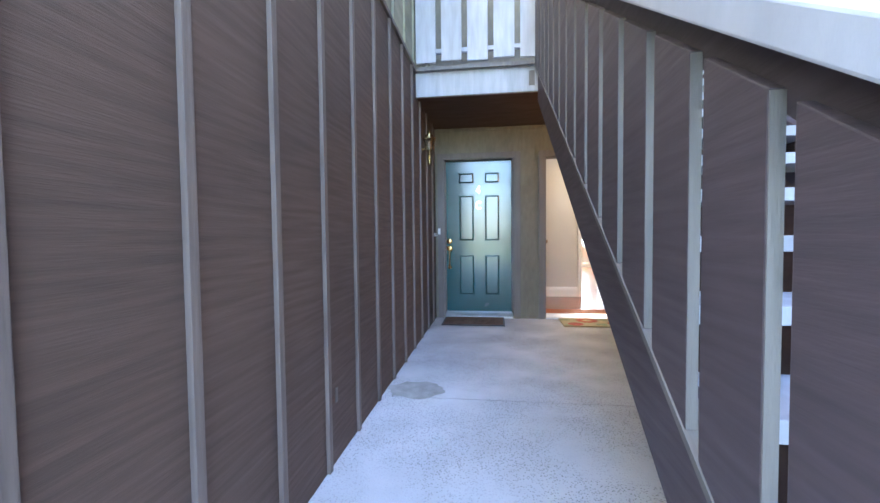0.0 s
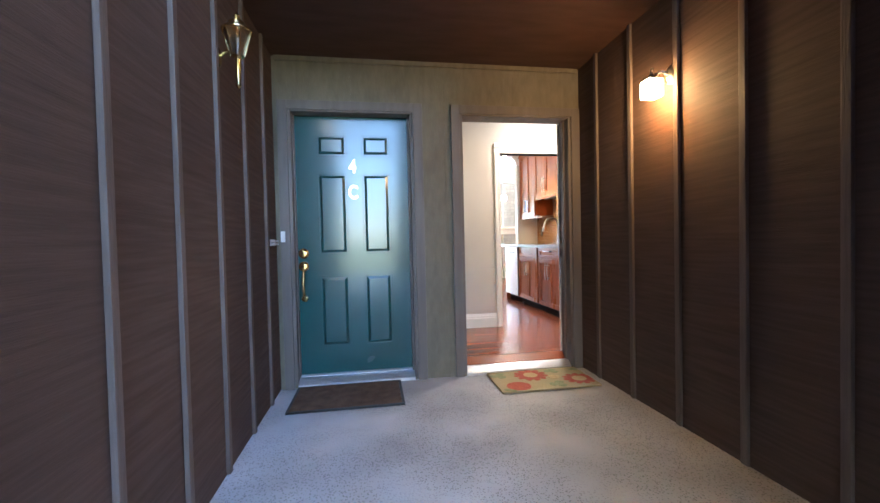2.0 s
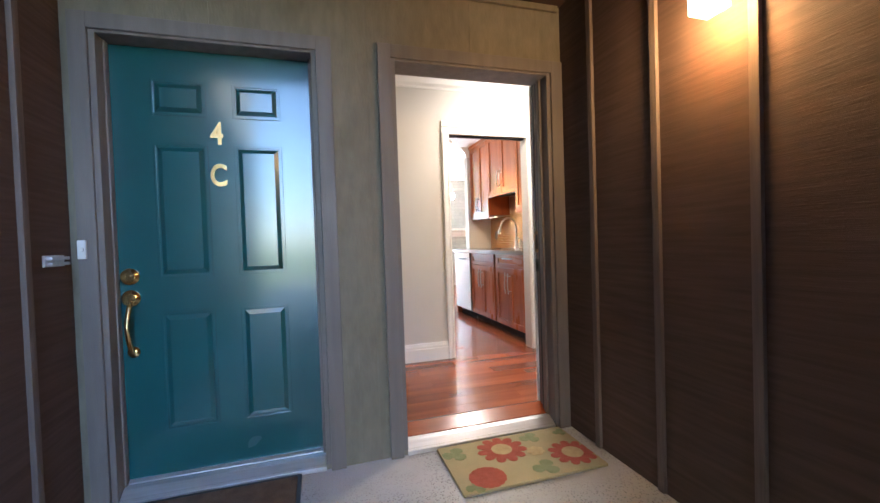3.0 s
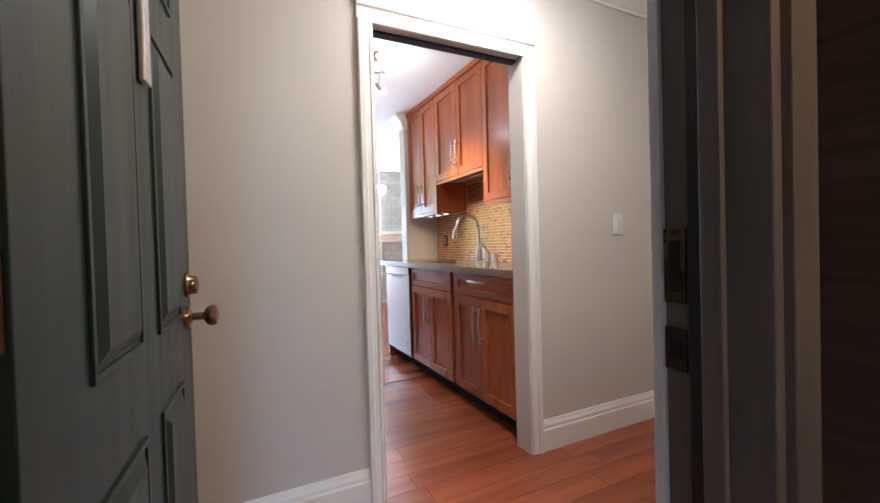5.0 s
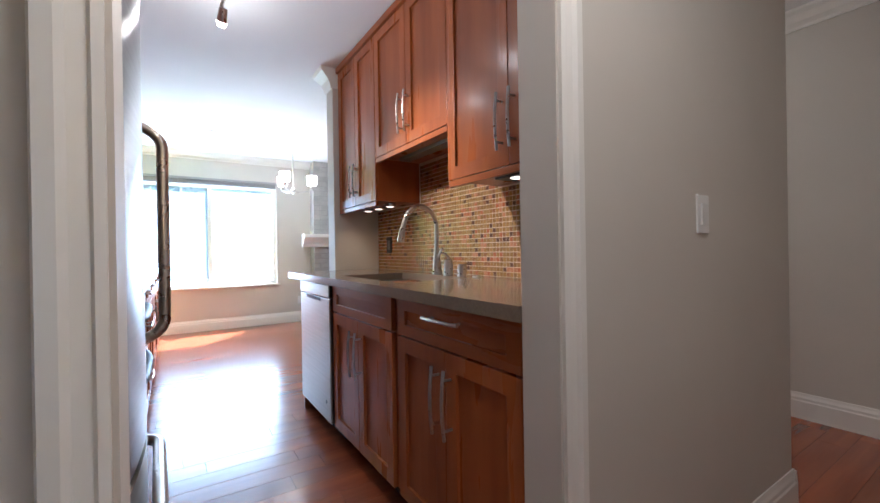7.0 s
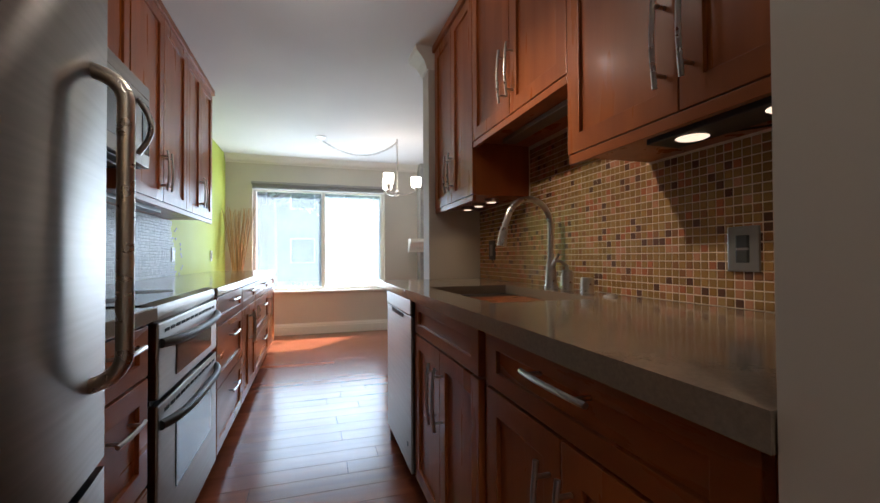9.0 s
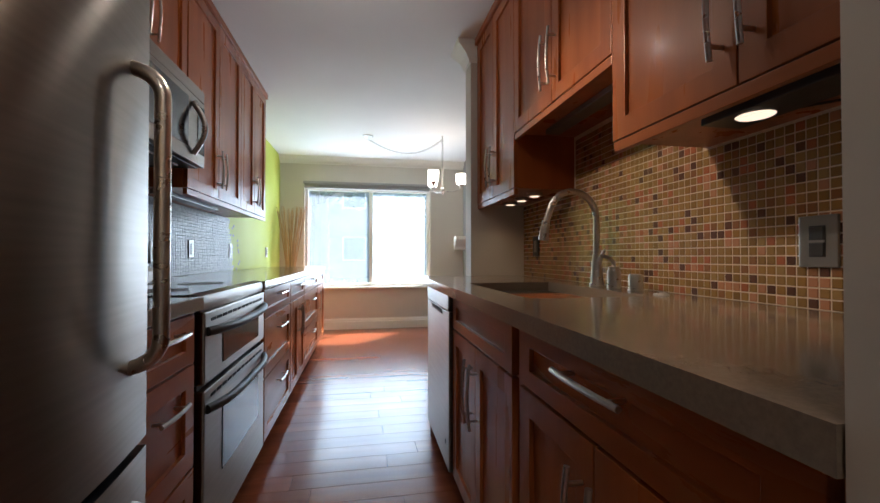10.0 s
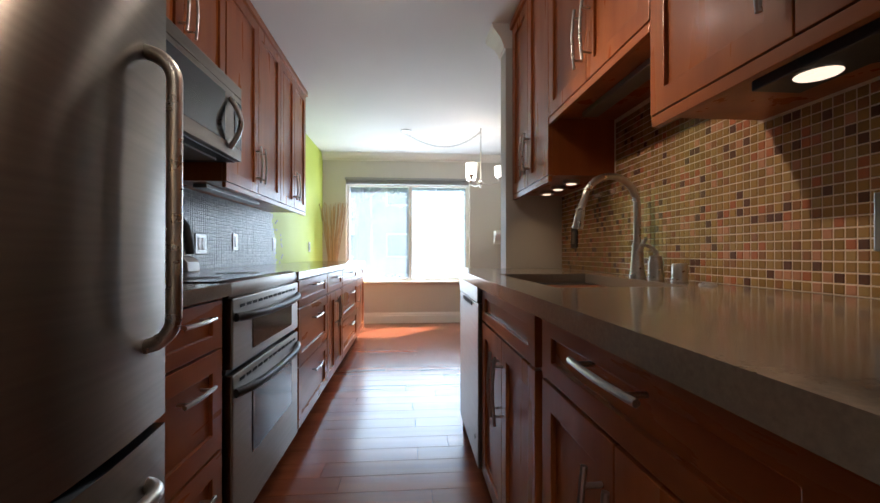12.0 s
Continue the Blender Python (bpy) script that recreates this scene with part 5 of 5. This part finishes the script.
oven_door(0.735, 0.963)
oven_door(0.205, 0.718)
part("divider", bx(RGX + 0.001, RGX + 0.012, RG0 + 0.004, RG1 - 0.004, 0.7185, 0.7345), "black_plastic", rg)
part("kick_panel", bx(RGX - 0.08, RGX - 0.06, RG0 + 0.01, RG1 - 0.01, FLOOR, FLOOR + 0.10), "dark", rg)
for ry, rx in ((8.29, 1.22), (8.67, 1.22), (8.29, 0.95), (8.67, 0.95)):
    part("burner_ring", lathe([(0.088, 0), (0.090, 0), (0.090, 0.0006), (0.088, 0.0006)], (rx, ry, 1.0192), n=32), "grey_plate", rg)

# microwave above the range
mw = thing("microwave", (1.0, 8.48, 1.54), "stainless steel over-range microwave with dark window", "microwave")
MX = 1.130
part("case", bx(KL + 0.002, MX, RG0 + 0.008, RG1 - 0.008, 1.562, 1.930), "black_plastic", mw, bevel=0.003)
part("vent_strip", bx(MX + 0.001, MX + 0.030, RG0 + 0.008, RG1 - 0.008, 1.875, 1.930), "steel", mw, bevel=0.004)
md = part("door", bx(MX + 0.001, MX + 0.032, RG0 + 0.008, RG1 - 0.10, 1.565, 1.873), "steel", mw, bevel=0.004)
part("window", bx(MX + 0.031, MX + 0.0345, RG0 + 0.05, RG1 - 0.20, 1.625, 1.845), "black", md, "dark glass window")
part("handle", tube(arc(lambda t: (MX + 0.034 + 0.050 * math.sin(math.pi * t), RG1 - 0.15, 1.60 + 0.235 * t), 16), 0.012, 12), "nickel", md, "bowed steel handle", smooth=True)
cp = part("control_panel", bx(MX + 0.001, MX + 0.030, RG1 - 0.098, RG1 - 0.008, 1.565, 1.873), "steel", mw, bevel=0.003)
part("keypad", bx(MX + 0.029, MX + 0.0325, RG1 - 0.090, RG1 - 0.016, 1.62, 1.845), "black", cp, "black keypad")
part("grease_filter", bx(0.85, 1.08, RG0 + 0.1, RG1 - 0.1, 1.553, 1.5615), "grey_plate", mw)

# things on the left worktop
ph = thing("telephone", (0.83, 8.95, CT), "white and black cordless telephone on its base", "telephone")
part("base", prism([(0.78, CT), (0.90, CT), (0.895, CT + 0.05), (0.87, CT + 0.075), (0.80, CT + 0.085), (0.78, CT + 0.085)], "y", 8.87, 8.99), "white_plastic", ph, bevel=0.006)
part("cradle", prism([(0.79, CT + 0.086), (0.865, CT + 0.080), (0.835, CT + 0.255), (0.805, CT + 0.260)], "y", 8.885, 8.975), "white_plastic", ph, "white upright cradle", bevel=0.005)
part("handset", tube([(0.880, 8.93, CT + 0.09), (0.875, 8.93, CT + 0.15), (0.855, 8.93, CT + 0.23), (0.825, 8.93, CT + 0.268), (0.80, 8.93, CT + 0.262)], 0.020, 12, taper=0.024), "black_plastic", ph, "black handset", smooth=True)

vase = thing("reed_vase", (0.96, 12.40, FLOOR), "tall bundle of dry reddish reeds in a floor vase", "vase")
part("vase", lathe([(0, 0), (0.10, 0), (0.12, 0.10), (0.13, 0.35), (0.10, 0.55), (0.075, 0.64), (0.085, 0.68), (0.070, 0.68), (0.06, 0.64), (0, 0.60)], (0.96, 12.40, FLOOR)), "black_plastic", vase, "dark floor vase", smooth=True)
rnd = random.Random(4)
for i in range(46):
    a, r0, r1 = rnd.uniform(0, 2 * math.pi), rnd.uniform(0.0, 0.055), rnd.uniform(0.05, 0.205)
    top = FLOOR + rnd.uniform(1.60, 1.71)
    x1 = max(KL + 0.015, 0.96 + r1 * math.cos(a))
    y1 = min(FARY - 0.07, 12.40 + 0.9 * r1 * math.sin(a))
    mid = ((0.96 + x1) / 2 + rnd.uniform(-0.02, 0.02), (12.40 + y1) / 2, FLOOR + 1.15)
    part("reed", tube([(0.96 + r0 * math.cos(a), 12.40 + r0 * math.sin(a), FLOOR + 0.62), mid, (x1, y1, top)], 0.0065, 5, taper=0.0035), "reed", vase)


def plate(name, xw, s, y, z, label, mat_plate, rocker, gangs=1):
    o = thing(name, (xw, y, z), label, "outlet")
    X = lambda a, b: (min(xw + s * a, xw + s * b), max(xw + s * a, xw + s * b))
    part("plate", bx(*X(0.0045, 0.012), y - 0.019 - 0.023 * gangs, y + 0.019 + 0.023 * gangs, z - 0.060, z + 0.060), mat_plate, o, bevel=0.003)
    for g in range(gangs):
        yc = y + 0.046 * (g - (gangs - 1) / 2)
        insert = part("insert", bx(*X(0.012, 0.0135), yc - 0.0175, yc + 0.0175, z - 0.036, z + 0.036), rocker, o, bevel=0.001)
        for dz in (-0.019, 0.019):
            part("socket", bx(*X(0.0135, 0.0155), yc - 0.014, yc + 0.014, z + dz - 0.014, z + dz + 0.014), rocker, insert, bevel=0.001)
        if rocker == "black_plastic":
            part("rib", bx(*X(0.0135, 0.0165), yc - 0.0175, yc + 0.0175, z - 0.003, z + 0.003), "grey_plate", insert)


plate("wall_outlet", KR, -1, 7.476, 1.173, "brushed grey wall outlet in the mosaic", "grey_plate", "black_plastic")
plate("wall_outlet", KR, -1, 9.05, 1.20, "dark wall outlet in the mosaic", "black_plastic", "grey_plate")
plate("wall_outlet", KL, 1, 9.262, 1.165, "double grey switch plate in the grey mosaic", "grey_plate", "white_plastic", 2)
for y in (9.74, 10.57):
    plate("wall_outlet", KL, 1, y, 1.19, "grey wall outlet in the grey mosaic", "grey_plate", "white_plastic")
plate("wall_outlet", KL, 1, 11.9, 1.19, "white wall outlet on the lime wall", "white_plastic", "grey_plate")

# ---- lamps ----
ch = thing("chandelier", (2.82, 11.40, 1.86), "nickel chandelier with lit opal glass shades", "chandelier")
part("column", lathe([(0, 1.865), (0.012, 1.87), (0.022, 1.885), (0.014, 1.90), (0.030, 1.915), (0.030, 1.93), (0.010, 1.95), (0.008, 2.25), (0.014, 2.26), (0, 2.27)], (2.82, 11.40, 0)), "nickel", ch, smooth=True)
for k in range(3):
    a = radians(-8 + 120 * k)
    ex, ey = 2.82 + 0.22 * math.cos(a), 11.40 + 0.22 * math.sin(a)
    part("arm", tube(arc(lambda t: (2.82 + (ex - 2.82) * t, 11.40 + (ey - 11.40) * t, 1.92 - 0.03 * math.sin(math.pi * t) + 0.02 * t)), 0.007), "nickel", ch, smooth=True)
    part("cup", lathe([(0, 1.93), (0.014, 1.93), (0.018, 1.96), (0.034, 1.975), (0.034, 1.982), (0, 1.983)], (ex, ey, 0)), "nickel", ch, smooth=True)
    part("shade", lathe([(0.034, 1.984), (0.052, 1.99), (0.060, 2.02), (0.062, 2.105), (0.058, 2.105), (0.055, 2.02), (0.045, 1.996), (0.0, 1.992)], (ex, ey, 0)), "lit_white", ch, "glowing opal glass shade", smooth=True).visible_shadow = False
CAN, HOOK = Vector((1.96, 11.55, CEIL)), Vector((2.82, 11.40, CEIL))
part("canopy", lathe([(0, 0), (0.062, 0), (0.060, -0.012), (0.030, -0.024), (0.010, -0.034), (0, -0.035)], CAN), "nickel", ch, smooth=True)
part("ceiling_hook", lathe([(0, 0), (0.012, 0), (0.010, -0.012), (0.004, -0.03), (0, -0.03)], HOOK), "nickel", ch, smooth=True)
chain = [CAN + Vector((0, 0, -0.035)) + (HOOK - CAN) * t + Vector((0, 0, -0.165 * 4 * t * (1 - t) * (0.85 + 0.3 * t))) for t in [i / 34 for i in range(35)]]
chain += [HOOK + Vector((0, 0, -0.03 - 0.25 * i / 9)) for i in range(1, 10)]
bm = B()
for i, (p, q) in enumerate(zip(chain, chain[1:])):
    mid, d = (p + q) / 2, (q - p)
    L = d.length * 0.66
    d.normalize()
    side = d.cross(Vector((0.3, 1, 0.2) if i % 2 else (0.2, -0.3, 1))).normalized()
    tube([mid + d * L * math.cos(t) + side * 0.0085 * math.sin(t) for t in [2 * math.pi * k / 8 for k in range(9)]], 0.0034, 4, bm)
part("chain", bm, "nickel", ch, "swagged nickel chain")

TZ = CEIL - 0.115
tr = thing("track_light", (1.84, 8.13, CEIL), "nickel track light with crossed bars and four lit spots", "track light")
cano = part("canopy", bx(1.755, 1.925, 8.075, 8.185, CEIL - 0.040, CEIL - 0.001), "nickel", tr, bevel=0.006)
for px in (1.79, 1.89):
    part("screw", lathe([(0, 0), (0.007, 0), (0.006, -0.004), (0, -0.005)], (px, 8.13, CEIL - 0.0402)), "bronze", cano)
for a, b in (((1.62, 8.27), (2.00, 8.09)), ((1.85, 7.80), (1.80, 8.64))):
    part("bar", tube([(*a, TZ), (*b, TZ)], 0.009, 8), "nickel", tr, smooth=True)
for px, py in ((1.80, 8.184), (1.88, 8.147)):
    part("post", tube([(px, py, CEIL - 0.039), (px, py, TZ)], 0.006, 8), "nickel", tr)
for sx, sy, tx, ty in ((1.66, 8.25, 1.2, 7.9), (1.965, 8.106, 2.9, 7.75), (1.803, 8.60, 1.7, 9.4), (1.848, 7.84, 2.1, 7.2)):
    top, way = Vector((sx, sy, TZ)), (Vector((tx, ty, 1.2)) - Vector((sx, sy, 2.3))).normalized()
    c = top + Vector((0, 0, -0.105 if sx > 1.9 else -0.055))
    part("stem", tube([top, c], 0.005, 8), "nickel", tr)
    sh = part("spot_head", tube([c - way * 0.035, c - way * 0.02, c + way * 0.022, c + way * 0.030], 0.019, 14, taper=0.026), "nickel", tr, smooth=True)
    part("spot_lens", tube([c + way * 0.0305, c + way * 0.045, c + way * 0.056], 0.027, 14, taper=0.018), "lit_white", sh, "glowing spot lens", smooth=True)

# ---- outside the window ----
nb = thing("apartment_building", (-2, 30, 0), "brown two-storey apartment building with balconies beyond trees", "building")
part("wall", bx(-12, 9, 30, 38, -0.1, 6.4), "far_siding", nb)
part("roof", prism([(29.2, 6.4), (34, 8.6), (38.6, 6.4)], "x", -12.6, 9.6), "roof", nb)
for i in range(7):
    for z0 in (0.9, 3.8):
        x = -10.5 + i * 2.8
        wdw = part("window", bx(x, x + 1.3, 29.93, 30.0, z0, z0 + 1.35), "trim", nb)
        part("pane", bx(x + 0.08, x + 1.22, 29.91, 29.929, z0 + 0.08, z0 + 1.27), "far_glass", wdw)
for x in (-7.2, -1.6, 4.0):
    part("balcony", bx(x - 1.4, x + 1.4, 28.8, 30, 3.0, 3.15), "far_siding", nb)
    for k in range(15):
        part("balcony_slat", bx(x - 1.4 + 0.19 * k, x - 1.26 + 0.19 * k, 28.8, 28.84, 3.15, 4.05), "far_siding", nb)


def tree(x, y, h, r, seed):
    t = thing("tree", (x, y, -0.06), "leafy tree in sun outside the window", "tree", "trees outside")
    rn = random.Random(seed)
    bm = tube([(x, y, -0.06), (x + 0.05, y, h * 0.3), (x - 0.08, y + 0.1, h * 0.65), (x, y, h * 0.95)], r, 9, taper=r * 0.3)
    tips = []
    for i in range(16):
        a, z = rn.uniform(0, 6.28), h * rn.uniform(0.30, 0.9)
        ln = h * 0.28 * (1.15 - z / h)
        e = Vector((x + ln * math.cos(a), y + ln * math.sin(a), z + ln * 0.35))
        tube([(x, y, z), (Vector((x, y, z)) + e) / 2 + Vector((0, 0, 0.1)), e], r * 0.25, 5, bm, taper=r * 0.06)
        tips += [(Vector((x, y, z)).lerp(e, f)) for f in (0.5, 0.75, 1.0)]
    part("trunk", bm, "bark", t)
    vs, fs = [], []
    for p in tips:
        for _ in range(46):
            c = p + Vector((rn.gauss(0, 0.35), rn.gauss(0, 0.35), rn.gauss(0, 0.28)))
            u, w = Vector((rn.gauss(0, 1), rn.gauss(0, 1), rn.gauss(0, 1))).normalized() * 0.085, Vector((rn.gauss(0, 1), rn.gauss(0, 1), rn.gauss(0, 1))).normalized() * 0.05
            k = len(vs)
            vs += [c - u, c + w, c + u, c - w]
            fs.append((k, k + 1, k + 2, k + 3))
    me = bpy.data.meshes.new("crown")
    me.from_pydata([v - Vector((x, y, -0.06)) for v in vs], [], fs)
    me.materials.append(M["leaf"])
    cr = new("crown", me)
    cr.parent = t


tree(0.5, 20, 9, 0.34, 1)
tree(-2.4, 25, 8, 0.2, 2)
tree(4.6, 24, 8, 0.22, 3)


def shrub(x, y, s, seed):
    rn = random.Random(seed)
    vs, fs = [], []
    for _ in range(900):
        d = Vector((rn.gauss(0, 1), rn.gauss(0, 1), abs(rn.gauss(0, 1)))).normalized() * s * rn.uniform(0.75, 1.05)
        c = Vector((x + d.x, y + d.y, -0.05 + d.z * 0.8))
        u, w = Vector((rn.gauss(0, 1), rn.gauss(0, 1), rn.gauss(0, 1))).normalized() * 0.06, Vector((rn.gauss(0, 1), rn.gauss(0, 1), rn.gauss(0, 1))).normalized() * 0.035
        k = len(vs)
        vs += [c - u, c + w, c + u, c - w]
        fs.append((k, k + 1, k + 2, k + 3))
    me = bpy.data.meshes.new("shrub")
    me.from_pydata([v - Vector((x, y, -0.06)) for v in vs], [], fs)
    me.materials.append(M["leaf"])
    ob = new("shrub", me)
    ob.location = (x, y, -0.06)
    tagged(ob, "low sunlit shrub outside the window", "shrub", "shrubs outside")


for i, (x, y, s) in enumerate(((0.4, 17.5, 0.6), (1.5, 18.0, 0.7), (2.6, 17.2, 0.55), (3.7, 18.2, 0.8), (-0.9, 18.4, 0.7))):
    shrub(x, y, s, 20 + i)

# ---- pieces: floor boards, mosaic tiles ----
sub = thing("floor", (2.5, 9, FLOOR), "glossy reddish cherry plank floor", "floor", kind="structure")
part("subfloor", bx(0.46, 5.06, 5.70, FARY, -0.05, FLOOR - 0.004), "dark", sub)
PW, rnd = 0.127, random.Random(7)
shared = {}
for r in range(int((FARY - 5.70) / PW) + 1):
    y0 = 5.705 + r * PW
    y1 = min(y0 + PW - 0.0010, FARY)
    x = 0.60 - rnd.uniform(0.1, 1.0)
    end = 4.75 if y0 < 9.3 else 5.06
    while x < end:
        ln = rnd.choice((0.75, 0.9, 1.1, 1.3))
        a, b = max(x, 0.60), min(x + ln - 0.001, end)
        x += ln
        if b - a < 0.05:
            continue
        key = (round(b - a, 3), round(y1 - y0, 4))
        if key not in shared:
            bm = bx(0, b - a, 0, y1 - y0, -0.012, 0)
            bmesh.ops.bevel(bm, geom=[e for e in bm.edges if all(v.co.z > -0.001 for v in e.verts)], offset=0.0007, segments=1, affect="EDGES")
            me = bpy.data.meshes.new("plank")
            bm.to_mesh(me)
            bm.free()
            me.materials.append(M["floor"])
            shared[key] = me
        ob = new("plank", shared[key])
        ob.parent = sub
        ob.location = Vector((a, y0, FLOOR)) - ORG[sub]


def tile_faces(vs, fs, x, s, y0, y1, z0, z1, t=0.004):
    k = len(vs)
    c = 0.0012
    X = x + s * t
    for xx, i in ((x, 0), (X - s * c, 0), (X, c)):
        vs.extend([(xx, y0 + i, z0 + i), (xx, y1 - i, z0 + i), (xx, y1 - i, z1 - i), (xx, y0 + i, z1 - i)])
    for a in (0, 4):
        for i in range(4):
            j = (i + 1) % 4
            q = (k + a + i, k + a + j, k + a + 4 + j, k + a + 4 + i)
            fs.append(q if s > 0 else q[::-1])
    q = (k + 8, k + 9, k + 10, k + 11)
    fs.append(q if s > 0 else q[::-1])


AMBER = ((0.31, 0.175, 0.055), (0.35, 0.20, 0.065), (0.28, 0.155, 0.048), (0.42, 0.14, 0.06), (0.33, 0.185, 0.06), (0.36, 0.22, 0.08), (0.11, 0.05, 0.03), (0.32, 0.17, 0.05), (0.46, 0.21, 0.11), (0.29, 0.165, 0.058), (0.34, 0.19, 0.06), (0.24, 0.11, 0.045))
GREYS = ((0.34, 0.34, 0.335), (0.28, 0.28, 0.275), (0.38, 0.375, 0.365), (0.31, 0.305, 0.30))
M["amber_piece"], M["amber_rest"] = mosaic_mat("amber_glass_tile", AMBER, island=False), mosaic_mat("amber_glass_tiles", AMBER)
M["grey_rest"] = mosaic_mat("grey_glass_tiles", GREYS, rough=0.34, coat=0.0)


def from_lists(name, vs, fs, material, parent, kind=""):
    me = bpy.data.meshes.new(name)
    o = ORG.get(parent, Vector((0, 0, 0)))
    me.from_pydata([Vector(v) - o for v in vs], [], fs)
    me.materials.append(M[material])
    ob = new(name, me)
    ob.parent = parent
    if kind:
        ob["kind"] = kind
    return ob


bs = thing("backsplash", (KR, 8.1, CT), "amber and brown glass mosaic backsplash with tan grout", "backsplash", kind="structure")
part("grout", bx(KR - 0.002, KR + 0.002, 6.955, 9.26, CT, 1.735), "grout", bs)
P = 0.0250
vs, fs, piece, made = [], [], None, 0
pv, pf = [], []
tile_faces(pv, pf, 0, -1, 0, P - 0.0036, 0, P - 0.0036, 0.0024)
piece = bpy.data.meshes.new("tile")
piece.from_pydata(pv, [], pf)
piece.materials.append(M["amber_piece"])
for j in range(29):
    z = CT + 0.002 + j * P
    for i in range(92):
        y = 6.957 + i * P
        if y + P > 9.262 or z + P > (UB if not 7.80 < y < 8.57 else 1.733):
            continue
        if 7.30 < y < 7.70 and made < 300:
            t = new("tile", piece)
            t.parent = bs
            t.location = Vector((KR - 0.002, y, z)) - ORG[bs]
            made += 1
        else:
            tile_faces(vs, fs, KR - 0.002, -1, y, y + P - 0.0036, z, z + P - 0.0036, 0.0024)
from_lists("mosaic_rest", vs, fs, "amber_rest", bs, "stuff")

gb = thing("backsplash", (KL, 9.2, CT), "grey glass mosaic backsplash with a ragged stepped end", "backsplash", kind="structure")
P2, rnd = 0.0215, random.Random(3)
part("grout", bx(KL, KL + 0.002, 7.66, 10.52, CT, UB), "grout_grey", gb)
vs, fs = [], []
for j in range(21):
    z = CT + 0.002 + j * P2
    last = 10.50 + 0.16 * (1 - j / 21) + rnd.uniform(-0.03, 0.03)
    y = 7.662
    while y < last:
        ln = P2 * 1.12
        tile_faces(vs, fs, KL + 0.002, 1, y, y + ln - 0.0025, z, z + P2 - 0.0025, 0.0035)
        y += ln
    if rnd.random() < 0.6:
        y += rnd.uniform(0.03, 0.22)
        tile_faces(vs, fs, KL, 1, y, y + P2, z, z + P2 - 0.0025, 0.0035)
from_lists("mosaic_rest", vs, fs, "grey_rest", gb, "stuff")
